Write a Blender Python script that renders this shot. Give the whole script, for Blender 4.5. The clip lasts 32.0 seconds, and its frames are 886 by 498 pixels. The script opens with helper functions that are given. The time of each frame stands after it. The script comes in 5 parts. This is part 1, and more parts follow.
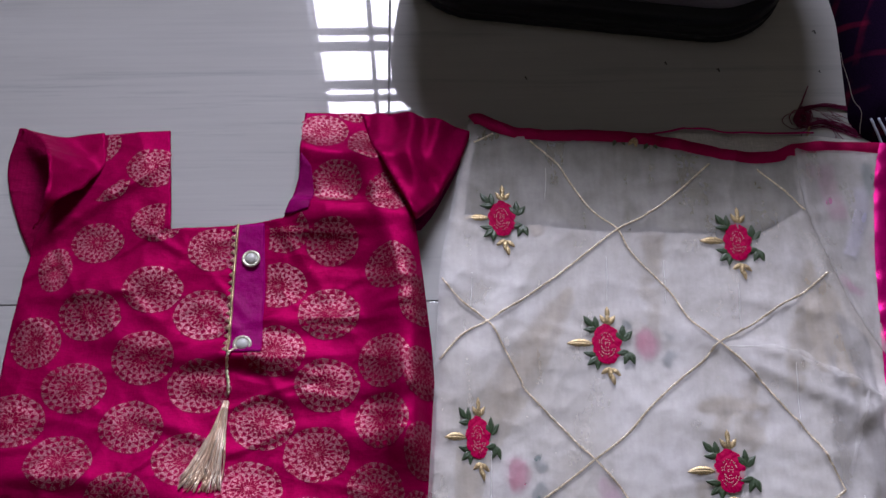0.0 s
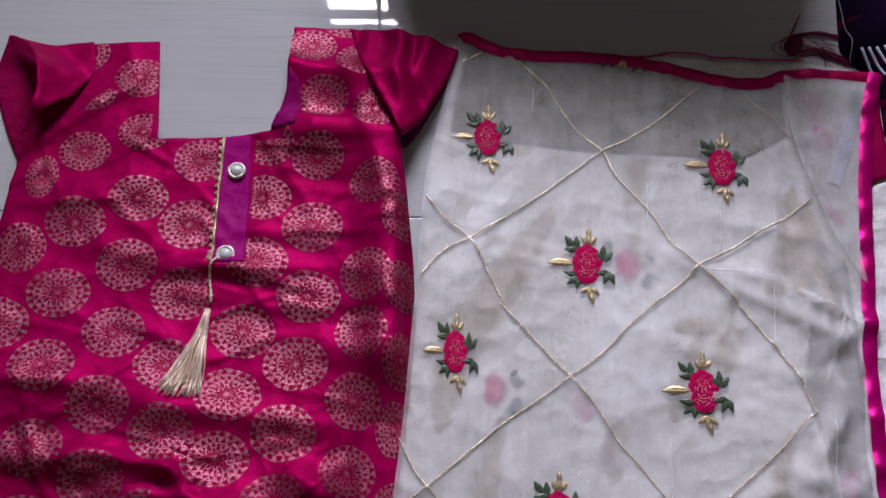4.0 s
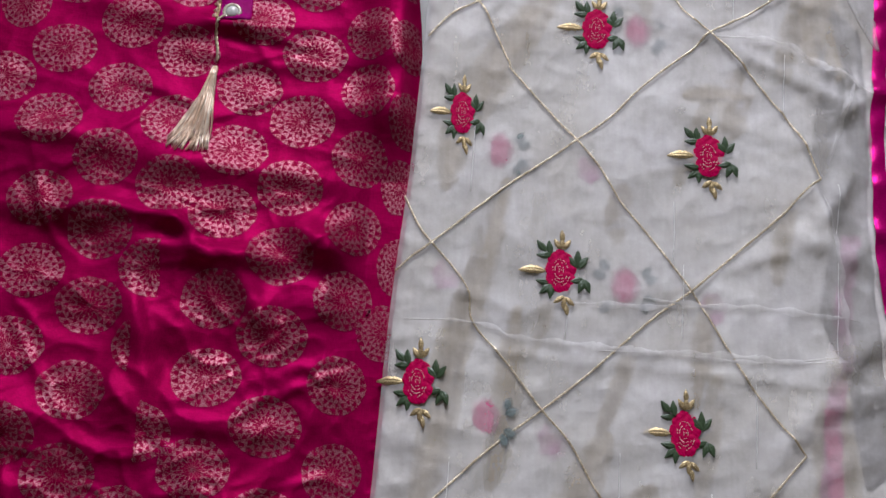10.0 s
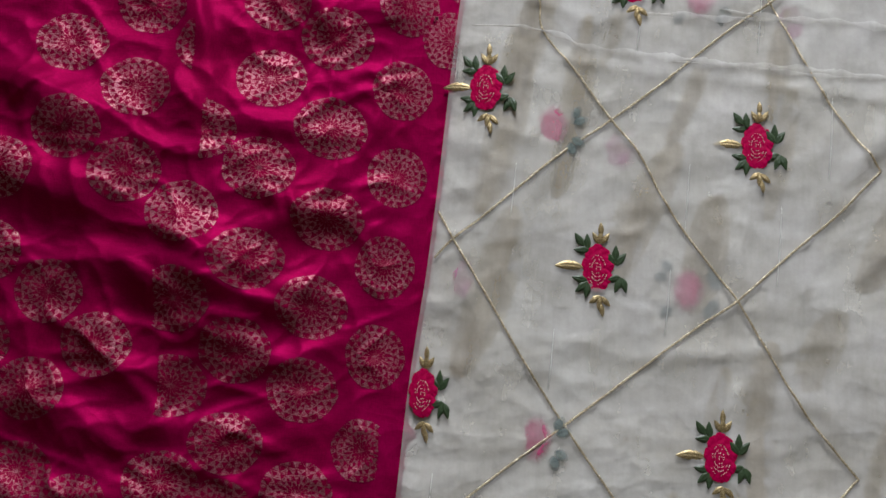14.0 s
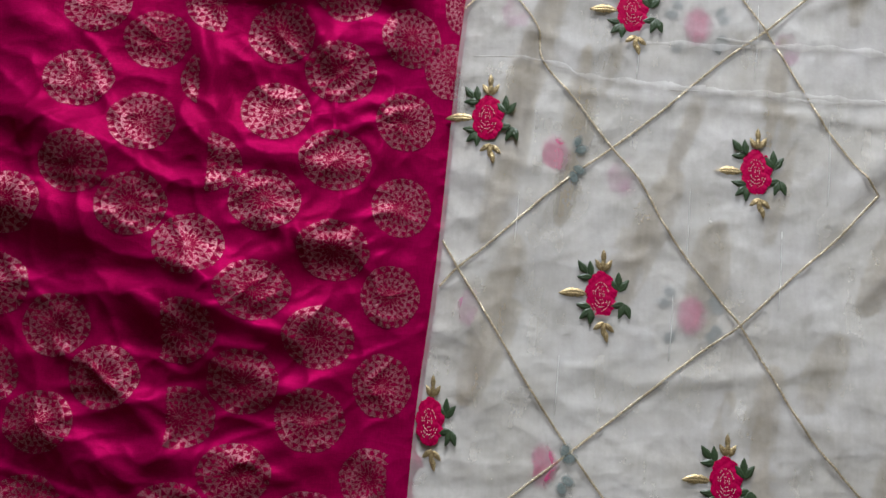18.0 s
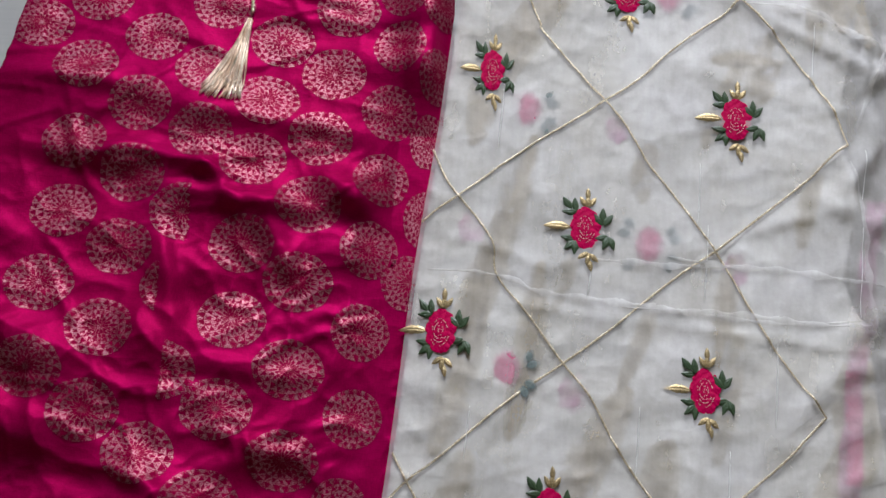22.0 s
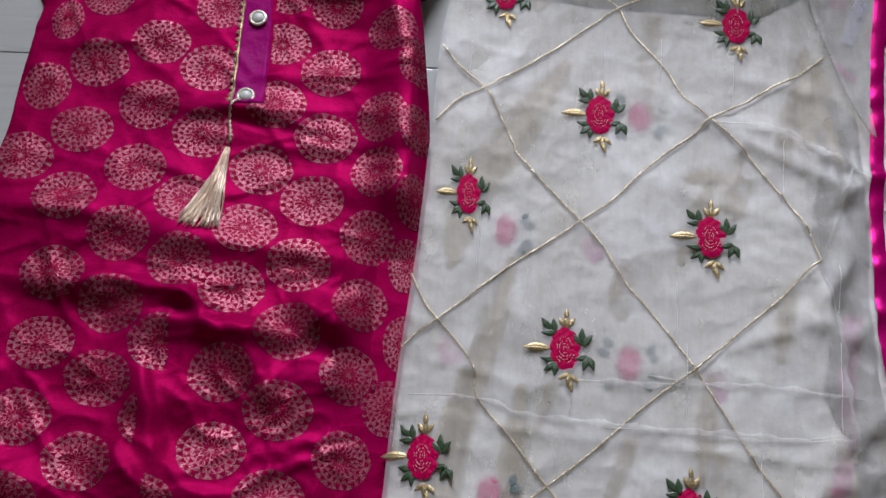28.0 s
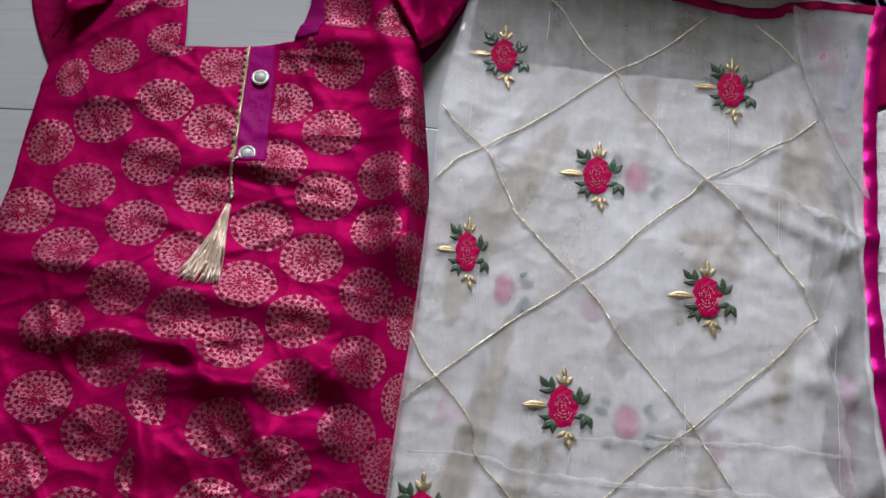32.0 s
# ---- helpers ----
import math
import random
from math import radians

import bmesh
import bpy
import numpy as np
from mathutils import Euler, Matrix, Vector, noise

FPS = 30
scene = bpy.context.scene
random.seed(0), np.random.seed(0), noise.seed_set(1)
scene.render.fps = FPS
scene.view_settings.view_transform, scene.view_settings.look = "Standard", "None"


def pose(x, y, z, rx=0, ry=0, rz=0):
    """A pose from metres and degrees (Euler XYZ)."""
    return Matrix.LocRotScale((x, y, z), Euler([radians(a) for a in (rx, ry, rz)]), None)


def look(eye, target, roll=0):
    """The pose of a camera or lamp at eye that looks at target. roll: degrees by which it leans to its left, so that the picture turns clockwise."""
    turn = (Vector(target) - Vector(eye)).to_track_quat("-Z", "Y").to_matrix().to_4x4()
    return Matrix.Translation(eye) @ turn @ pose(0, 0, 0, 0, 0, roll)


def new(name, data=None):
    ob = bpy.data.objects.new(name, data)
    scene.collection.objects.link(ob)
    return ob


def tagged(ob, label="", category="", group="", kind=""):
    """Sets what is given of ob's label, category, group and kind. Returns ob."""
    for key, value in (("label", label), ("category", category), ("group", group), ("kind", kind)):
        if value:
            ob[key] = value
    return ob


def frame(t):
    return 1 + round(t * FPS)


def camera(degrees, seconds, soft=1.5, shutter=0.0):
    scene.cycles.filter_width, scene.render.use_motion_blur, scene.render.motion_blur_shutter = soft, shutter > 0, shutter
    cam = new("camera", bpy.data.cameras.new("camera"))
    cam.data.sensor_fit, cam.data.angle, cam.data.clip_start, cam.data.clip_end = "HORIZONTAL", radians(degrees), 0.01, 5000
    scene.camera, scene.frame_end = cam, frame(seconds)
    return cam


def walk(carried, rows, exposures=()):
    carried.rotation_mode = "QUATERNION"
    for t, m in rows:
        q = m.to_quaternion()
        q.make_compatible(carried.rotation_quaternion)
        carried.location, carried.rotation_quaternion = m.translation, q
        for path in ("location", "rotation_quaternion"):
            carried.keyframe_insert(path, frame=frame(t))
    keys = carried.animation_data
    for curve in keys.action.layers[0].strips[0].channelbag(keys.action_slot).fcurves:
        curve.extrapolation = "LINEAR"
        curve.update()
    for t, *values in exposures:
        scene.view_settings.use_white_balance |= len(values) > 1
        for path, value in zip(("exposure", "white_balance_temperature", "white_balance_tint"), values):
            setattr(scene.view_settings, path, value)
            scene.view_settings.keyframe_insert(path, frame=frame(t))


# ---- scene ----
cam = camera(40.00, 32.0)
PATH = [
    (0, (-0.1792, -0.4674, 1.1893), (-0.1700, 0.1123, 0.0), 0.24),
    (0.5, (-0.1727, -0.4688, 1.1892), (-0.1703, 0.1142, 0.0), 0.22),
    (1, (-0.1657, -0.4712, 1.1900), (-0.1659, 0.1091, 0.0), 0.36),
    (1.5, (-0.1625, -0.4753, 1.1901), (-0.1609, 0.1000, 0.0), 0.55),
    (2, (-0.1550, -0.4812, 1.1879), (-0.1568, 0.0842, 0.0), 0.18),
    (2.5, (-0.1499, -0.4852, 1.1877), (-0.1503, 0.0660, 0.0), 0.60),
    (4.5, (-0.1534, -0.5009, 1.1828), (-0.1529, -0.0027, 0.0), 1.03),
    (5, (-0.1534, -0.5080, 1.1793), (-0.1559, -0.0234, 0.0), 0.72),
    (5.5, (-0.1516, -0.5135, 1.1743), (-0.1577, -0.0538, 0.0), 0.10),
    (6, (-0.1501, -0.5185, 1.1703), (-0.1550, -0.0779, 0.0), 0.09),
    (6.5, (-0.1478, -0.5184, 1.1684), (-0.1504, -0.0999, 0.0), 0.39),
    (7, (-0.1446, -0.5224, 1.1662), (-0.1463, -0.1119, 0.0), 0.61),
    (7.5, (-0.1481, -0.5277, 1.1647), (-0.1465, -0.1295, 0.0), 1.34),
    (8, (-0.1455, -0.5320, 1.1652), (-0.1475, -0.1456, 0.0), 1.25),
    (8.5, (-0.1450, -0.5414, 1.1642), (-0.1462, -0.1602, 0.0), 1.66),
    (9, (-0.1445, -0.5530, 1.1628), (-0.1467, -0.1820, 0.0), 1.54),
    (9.5, (-0.1463, -0.5608, 1.1631), (-0.1499, -0.2106, 0.0), 1.39),
    (10, (-0.1489, -0.5726, 1.1615), (-0.1528, -0.2435, 0.0), 1.32),
    (10.5, (-0.1571, -0.5855, 1.1560), (-0.1587, -0.2712, 0.0), 1.70),
    (11, (-0.1646, -0.6002, 1.1515), (-0.1737, -0.2995, 0.0), 0.36),
    (11.5, (-0.1589, -0.6207, 1.1424), (-0.1757, -0.3675, 0.0), -1.52),
    (12, (-0.1524, -0.6406, 1.1370), (-0.1692, -0.3829, 0.0), -1.41),
    (12.5, (-0.1545, -0.6671, 1.1290), (-0.1732, -0.4246, 0.0), -1.65),
    (13, (-0.1591, -0.6850, 1.1221), (-0.1797, -0.4491, 0.0), -2.00),
    (13.5, (-0.1655, -0.7006, 1.1191), (-0.1912, -0.4890, 0.0), -3.73),
    (14, (-0.1687, -0.7056, 1.1148), (-0.2032, -0.5304, 0.0), -7.78),
    (14.5, (-0.1718, -0.7066, 1.1181), (-0.2160, -0.5605, 0.0), -13.00),
    (16.5, (-0.1768, -0.7022, 1.1230), (-0.2256, -0.5510, 0.0), -15.35),
    (17, (-0.1785, -0.7072, 1.1227), (-0.2110, -0.5303, 0.0), -8.08),
    (17.5, (-0.1807, -0.7080, 1.1248), (-0.2100, -0.5195, 0.0), -6.35),
    (18, (-0.1804, -0.7030, 1.1264), (-0.2087, -0.5032, 0.0), -5.48),
    (18.5, (-0.1774, -0.6937, 1.1297), (-0.2068, -0.4813, 0.0), -5.09),
    (19, (-0.1704, -0.6769, 1.1319), (-0.1990, -0.4456, 0.0), -4.14),
    (19.5, (-0.1630, -0.6637, 1.1390), (-0.1922, -0.4121, 0.0), -3.69),
    (20, (-0.1562, -0.6513, 1.1448), (-0.1789, -0.3761, 0.0), -1.68),
    (20.5, (-0.1562, -0.6475, 1.1542), (-0.1774, -0.3385, 0.0), -0.83),
    (21, (-0.1561, -0.6469, 1.1568), (-0.1852, -0.3123, 0.0), -1.52),
    (21.5, (-0.1470, -0.6408, 1.1546), (-0.1862, -0.3044, 0.0), -2.70),
    (22, (-0.1463, -0.6366, 1.1543), (-0.1759, -0.2925, 0.0), -1.04),
    (22.5, (-0.1450, -0.6366, 1.1543), (-0.1777, -0.2801, 0.0), -1.35),
    (23, (-0.1464, -0.6376, 1.1538), (-0.1741, -0.2664, 0.0), -0.45),
    (23.5, (-0.1473, -0.6365, 1.1555), (-0.1703, -0.2634, 0.0), 0.27),
    (24, (-0.1476, -0.6301, 1.1578), (-0.1678, -0.2557, 0.0), 0.60),
    (24.5, (-0.1466, -0.6298, 1.1596), (-0.1615, -0.2379, 0.0), 1.25),
    (25, (-0.1467, -0.6311, 1.1579), (-0.1620, -0.2199, 0.0), 0.93),
    (25.5, (-0.1461, -0.6249, 1.1586), (-0.1651, -0.2106, 0.0), 0.39),
    (26, (-0.1461, -0.6215, 1.1587), (-0.1654, -0.1991, 0.0), 0.38),
    (26.5, (-0.1440, -0.6183, 1.1602), (-0.1636, -0.1855, 0.0), 0.08),
    (28.5, (-0.1442, -0.6169, 1.1652), (-0.1599, -0.1523, 0.0), 0.48),
    (29, (-0.1473, -0.6155, 1.1686), (-0.1594, -0.1418, 0.0), 0.89),
    (29.5, (-0.1455, -0.6164, 1.1707), (-0.1615, -0.1296, 0.0), 0.54),
    (30, (-0.1460, -0.6176, 1.1715), (-0.1638, -0.1178, 0.0), 0.50),
    (30.5, (-0.1459, -0.6187, 1.1694), (-0.1595, -0.1053, 0.0), 1.20),
    (31, (-0.1470, -0.6226, 1.1684), (-0.1570, -0.1031, 0.0), 1.64),
    (31.5, (-0.1521, -0.6252, 1.1689), (-0.1604, -0.0974, 0.0), 1.84),
    (32, (-0.1532, -0.6296, 1.1667), (-0.1634, -0.0949, 0.0), 1.72),
]
EXPOSURES = [(0, -0.08, 6050, 25), (2, 0.06, 6050, 25), (4.5, 0.02, 6050, 24), (9, 0.03, 6200, 19), (13, 0.0, 6500, 11), (14.5, 0.02, 6550, 9), (16.5, 0.28, 6550, 9), (18, 0.24, 6450, 10), (20, 0.36, 6350, 11), (23, 0.18, 6250, 12), (26, 0.05, 6200, 13), (32, 0.05, 6150, 15)]
walk(cam, [(t, look(e, g, r)) for t, e, g, r in PATH], EXPOSURES)

# ---- light ----
world = bpy.data.worlds.new("daylight")
scene.world = world
world.use_nodes = True
wn = world.node_tree.nodes
wsky = wn.new("ShaderNodeTexSky")
wsky.sky_type = "NISHITA"
wsky.sun_disc = False
wsky.sun_elevation = radians(48)
wsky.sun_rotation = radians(-20)
wn["Background"].inputs[1].default_value = 0.12
world.node_tree.links.new(wsky.outputs[0], wn["Background"].inputs[0])

sun_lamp = new("sun", bpy.data.lights.new("sun", "SUN"))
sun_lamp.data.energy = 1.0
sun_lamp.data.angle = radians(12)
sun_lamp.data.color = (1.0, 0.96, 0.9)
sun_lamp.matrix_world = look((0, -3, 6), (0, 0, 0))

# daylight entering by the window's opening
WIN_X0, WIN_X1, WIN_Z0, WIN_Z1, WALL_Y = -0.535, 0.30, 0.95, 2.0, 1.45
sky_lamp = new("window_daylight", bpy.data.lights.new("window_daylight", "AREA"))
sky_lamp.data.shape = "RECTANGLE"
sky_lamp.data.size, sky_lamp.data.size_y = WIN_X1 - WIN_X0 - 0.06, WIN_Z1 - WIN_Z0 - 0.06
sky_lamp.data.energy = 72
sky_lamp.data.color = (0.90, 0.94, 1.0)
sky_lamp.data.spread = radians(145)
sky_lamp.matrix_world = look(((WIN_X0 + WIN_X1) / 2, WALL_Y + 0.2, (WIN_Z0 + WIN_Z1) / 2), (0.10, 0.0, (WIN_Z0 + WIN_Z1) / 2 - 0.30))


# ---- materials ----
def material(name):
    m = bpy.data.materials.new(name)
    m.use_nodes = True
    return m, m.node_tree.nodes, m.node_tree.links, m.node_tree.nodes["Principled BSDF"]


def noise_node(n, l, scale, detail=4, rough=0.55, stretch=(1, 1, 1)):
    co = n.new("ShaderNodeTexCoord")
    mp = n.new("ShaderNodeMapping")
    mp.inputs["Scale"].default_value = stretch
    l.new(co.outputs["Object"], mp.inputs[0])
    t = n.new("ShaderNodeTexNoise")
    t.inputs["Scale"].default_value, t.inputs["Detail"].default_value, t.inputs["Roughness"].default_value = scale, detail, rough
    l.new(mp.outputs[0], t.inputs["Vector"])
    return t


def ramp(n, l, src, stops):
    r = n.new("ShaderNodeValToRGB")
    while len(r.color_ramp.elements) < len(stops):
        r.color_ramp.elements.new(0.5)
    for e, (p, c) in zip(r.color_ramp.elements, stops):
        e.position, e.color = p, (*c, 1)
    l.new(src, r.inputs[0])
    return r


def bump(n, l, src, strength, dist, prior=None):
    b = n.new("ShaderNodeBump")
    b.inputs["Strength"].default_value, b.inputs["Distance"].default_value = strength, dist
    l.new(src, b.inputs["Height"])
    if prior:
        l.new(prior.outputs[0], b.inputs["Normal"])
    return b


def crumple(n, l, scale, stretch=(1, 1, 1), turn=0.0):
    """Facets with crisp creases between them, as cloth keeps after being folded."""
    co = n.new("ShaderNodeTexCoord")
    mp = n.new("ShaderNodeMapping")
    mp.inputs["Scale"].default_value = stretch
    mp.inputs["Rotation"].default_value = (0, 0, turn)
    l.new(co.outputs["Object"], mp.inputs[0])
    w = n.new("ShaderNodeTexNoise")
    w.inputs["Scale"].default_value = scale * 0.8
    l.new(mp.outputs[0], w.inputs["Vector"])
    add = n.new("ShaderNodeVectorMath")
    add.operation = "MULTIPLY_ADD"
    add.inputs[1].default_value = (0.7 / scale,) * 3
    l.new(w.outputs["Color"], add.inputs[0])
    l.new(mp.outputs[0], add.inputs[2])
    v = n.new("ShaderNodeTexVoronoi")
    v.inputs["Scale"].default_value = scale
    l.new(add.outputs[0], v.inputs["Vector"])
    sq = n.new("ShaderNodeMath")
    sq.operation = "POWER"
    sq.inputs[1].default_value = 1.7
    l.new(v.outputs["Distance"], sq.inputs[0])
    return sq


def mixc(n, l, a, b, fac, mode="MIX"):
    x = n.new("ShaderNodeMix")
    x.data_type, x.blend_type = "RGBA", mode
    for s, v in ((x.inputs["A"], a), (x.inputs["B"], b), (x.inputs["Factor"], fac)):
        if isinstance(v, (tuple, float, int)):
            s.default_value = (*v, 1) if isinstance(v, tuple) else v
        else:
            l.new(v, s)
    return x.outputs["Result"]


def cloth(name, dark, light, rough=0.5, sheen=0.0, weave=900, spec=0.3, crease=0.4, folded=0.0):
    """Woven cloth: a slow tone drift, thread-sized grain and fine wrinkles."""
    m, n, l, p = material(name)
    slow = noise_node(n, l, 9, 3)
    warp = noise_node(n, l, weave, 1, 0.5, (1, 0.12, 1))
    weft = noise_node(n, l, weave, 1, 0.5, (0.12, 1, 1))
    wrinkle = noise_node(n, l, 55, 4, 0.6)
    c = ramp(n, l, slow.outputs[0], [(0.3, dark), (0.7, light)])
    thread = n.new("ShaderNodeMath")
    thread.operation = "MULTIPLY"
    l.new(warp.outputs[0], thread.inputs[0])
    l.new(weft.outputs[0], thread.inputs[1])
    shade = ramp(n, l, thread.outputs[0], [(0.12, (0.72, 0.72, 0.72)), (0.4, (1, 1, 1))])
    l.new(mixc(n, l, c.outputs[0], shade.outputs[0], 0.8, "MULTIPLY"), p.inputs["Base Color"])
    b1 = bump(n, l, wrinkle.outputs[0], crease, 0.007)
    if folded:
        b1 = bump(n, l, crumple(n, l, 17, (0.75, 1.25, 1), 0.25).outputs[0], folded, 0.016, b1)
        b1 = bump(n, l, crumple(n, l, 42, (0.7, 1.3, 1), -0.3).outputs[0], folded, 0.006, b1)
    b2 = bump(n, l, thread.outputs[0], 0.25, 0.0004, b1)
    l.new(b2.outputs[0], p.inputs["Normal"])
    p.inputs["Roughness"].default_value = rough
    p.inputs["Specular IOR Level"].default_value = spec
    p.inputs["Sheen Weight"].default_value = sheen
    p.inputs["Sheen Roughness"].default_value = 0.4
    return m


def metal_thread(name, a, b, rough=0.32, scale=700, metallic=0.9):
    """Metallic yarn with glints."""
    m, n, l, p = material(name)
    g = noise_node(n, l, scale, 2, 0.6)
    c = ramp(n, l, g.outputs[0], [(0.35, a), (0.65, b)])
    l.new(c.outputs[0], p.inputs["Base Color"])
    l.new(bump(n, l, g.outputs[0], 0.5, 0.0006).outputs[0], p.inputs["Normal"])
    p.inputs["Metallic"].default_value, p.inputs["Roughness"].default_value = metallic, rough
    return m


def brocade_gilt():
    """Rose-gold weft floats over the magenta ground: a metallic yarn, bright where it turns to the window and dull elsewhere."""
    m, n, l, p = material("rose_gold_brocade_weft")
    fine = noise_node(n, l, 850, 3, 0.7, (0.7, 1.2, 1))
    rub = noise_node(n, l, 90, 4, 0.75)
    tone = noise_node(n, l, 14, 2, 0.5)
    both = n.new("ShaderNodeMath")
    both.operation = "ADD"
    l.new(fine.outputs[0], both.inputs[0])
    half = n.new("ShaderNodeMath")
    half.operation = "MULTIPLY"
    half.inputs[1].default_value = 0.25
    l.new(rub.outputs[0], half.inputs[0])
    l.new(half.outputs[0], both.inputs[1])
    cover = ramp(n, l, both.outputs[0], [(0.575, (0.0, 0.0, 0.0)), (0.67, (1, 1, 1))]).outputs[0]
    gilt = ramp(n, l, tone.outputs[0], [(0.3, (0.36, 0.125, 0.165)), (0.7, (0.49, 0.20, 0.245))])
    l.new(mixc(n, l, (0.24, 0.0005, 0.036), gilt.outputs[0], cover), p.inputs["Base Color"])
    k = n.new("ShaderNodeMapRange")
    k.inputs["To Min"].default_value, k.inputs["To Max"].default_value = 0.3, 0.9
    l.new(cover, k.inputs["Value"])
    l.new(k.outputs[0], p.inputs["Metallic"])
    p.inputs["Roughness"].default_value = 0.52
    p.inputs["Specular IOR Level"].default_value = 0.1
    l.new(bump(n, l, fine.outputs[0], 0.4, 0.0005).outputs[0], p.inputs["Normal"])
    return m


M_MAGENTA = cloth("magenta_satin_cotton", (0.325, 0.0001, 0.057), (0.405, 0.0002, 0.081), 0.54, 0.0, 1100, 0.02, 0.12, 0.14)
M_MAGENTA.node_tree.nodes["Principled BSDF"].inputs["Metallic"].default_value = 0.36
M_HEM = cloth("crimson_magenta_satin_hem", (0.34, 0.0005, 0.055), (0.44, 0.001, 0.085), 0.45, 0.0, 1300, 0.08, 0.15)
M_HEM.node_tree.nodes["Principled BSDF"].inputs["Metallic"].default_value = 0.4
M_PLACKET = cloth("purple_magenta_silk", (0.34, 0.001, 0.15), (0.42, 0.002, 0.19), 0.5, 0.0, 1100, 0.05, 0.25)
M_LINING = cloth("purple_lining", (0.24, 0.001, 0.095), (0.30, 0.002, 0.13), 0.5, 0.0, 1100, 0.05, 0.25)
M_INSIDE = cloth("crimson_wrong_side", (0.25, 0.001, 0.045), (0.36, 0.004, 0.08), 0.7, 0.0, 500, 0.02, 0.4, 0.3)
M_RIBBON = cloth("magenta_satin_ribbon", (0.47, 0.0005, 0.13), (0.58, 0.001, 0.18), 0.36, 0.0, 1300, 0.10, 0.12)
M_RIBBON.node_tree.nodes["Principled BSDF"].inputs["Metallic"].default_value = 0.4
M_FIGURE = cloth("crimson_plain_weave_ground", (0.25, 0.0003, 0.034), (0.33, 0.0005, 0.052), 0.62, 0.0, 900, 0.02, 0.3, 0.2)
M_FIGURE.node_tree.nodes["Principled BSDF"].inputs["Metallic"].default_value = 0.3
M_ZARI = brocade_gilt()
M_GOLD = metal_thread("gold_thread", (0.28, 0.19, 0.075), (0.80, 0.64, 0.37), 0.40, 900, 0.7)
M_GOLDPOINT = metal_thread("rose_gold_points", (0.62, 0.36, 0.26), (0.95, 0.72, 0.55), 0.5, 700, 0.3)
M_CORD = metal_thread("gold_cord", (0.46, 0.37, 0.24), (0.98, 0.88, 0.68), 0.33, 520, 0.55)
M_SILVER = metal_thread("silver_gilt_rim", (0.66, 0.60, 0.46), (0.92, 0.88, 0.76), 0.28, 1200, 0.6)
M_LEAF = cloth("green_embroidery_thread", (0.028, 0.058, 0.026), (0.085, 0.140, 0.062), 0.38, 0.0, 1600, 0.6, 0.3)
M_ROSE = cloth("crimson_embroidery_thread", (0.48, 0.0005, 0.062), (0.66, 0.001, 0.105), 0.5, 0.0, 1600, 0.05, 0.8)
M_TASSEL = cloth("champagne_silk_thread", (0.46, 0.29, 0.17), (0.98, 0.78, 0.60), 0.34, 0.0, 700, 0.55, 0.2)
tn, tl = M_TASSEL.node_tree.nodes, M_TASSEL.node_tree.links
strand = tn.new("ShaderNodeNewGeometry")
tl.new(ramp(tn, tl, strand.outputs["Random Per Island"], [(0.0, (0.52, 0.31, 0.19)), (0.5, (0.95, 0.70, 0.50)), (1.0, (1.0, 0.90, 0.76))]).outputs[0], tn["Principled BSDF"].inputs["Base Color"])
tn["Principled BSDF"].inputs["Metallic"].default_value = 0.35
M_UNDER = cloth("cream_under_layer", (0.68, 0.64, 0.58), (0.97, 0.96, 0.96), 0.7, 0.0, 900, 0.1, 0.4, 0.4)
M_PINKBAND = cloth("pink_band_reverse", (0.64, 0.08, 0.24), (0.70, 0.13, 0.30), 0.7, 0.0, 900, 0.2, 0.3)
M_GREENBAND = cloth("green_stitch_reverse", (0.14, 0.20, 0.20), (0.22, 0.28, 0.28), 0.7, 0.0, 900, 0.2, 0.3)
M_LILAC = cloth("pale_lilac_cloth", (0.46, 0.44, 0.56), (0.58, 0.56, 0.66), 0.6, 0.0, 900, 0.25, 0.4)
M_STRIPE = cloth("blue_white_stripe", (0.55, 0.60, 0.78), (0.70, 0.74, 0.88), 0.6, 0.0, 900, 0.25, 0.3)
M_BLACKBAG = cloth("black_nylon", (0.003, 0.003, 0.005), (0.007, 0.007, 0.013), 0.42, 0.0, 700, 0.22, 0.2)
M_GREYBAG = cloth("dark_lilac_grey_panel", (0.10, 0.09, 0.12), (0.15, 0.14, 0.17), 0.5, 0.0, 700, 0.3, 0.2)
M_WALL = cloth("warm_cream_wall_paint", (0.44, 0.40, 0.28), (0.50, 0.455, 0.33), 0.8, 0.0, 120, 0.2, 0.1)
M_CEIL = cloth("white_ceiling_paint", (0.48, 0.445, 0.38), (0.52, 0.485, 0.42), 0.85, 0.0, 120, 0.2, 0.1)
M_FRAME = cloth("dark_painted_steel", (0.05, 0.05, 0.055), (0.08, 0.08, 0.085), 0.45, 0.0, 200, 0.4, 0.1)
M_SLUB = cloth("white_slub", (0.95, 0.95, 0.93), (0.98, 0.98, 0.97), 0.6, 0.0, 900, 0.3, 0.0)
M_BEAD = cloth("pale_gilt_bead", (0.98, 0.74, 0.66), (1.0, 0.90, 0.82), 0.2, 0.0, 900, 0.9, 0.1)
M_THREAD = cloth("dark_magenta_thread", (0.16, 0.003, 0.05), (0.26, 0.005, 0.085), 0.6)
M_LINT = cloth("dark_lint", (0.03, 0.03, 0.03), (0.06, 0.05, 0.05), 0.9)


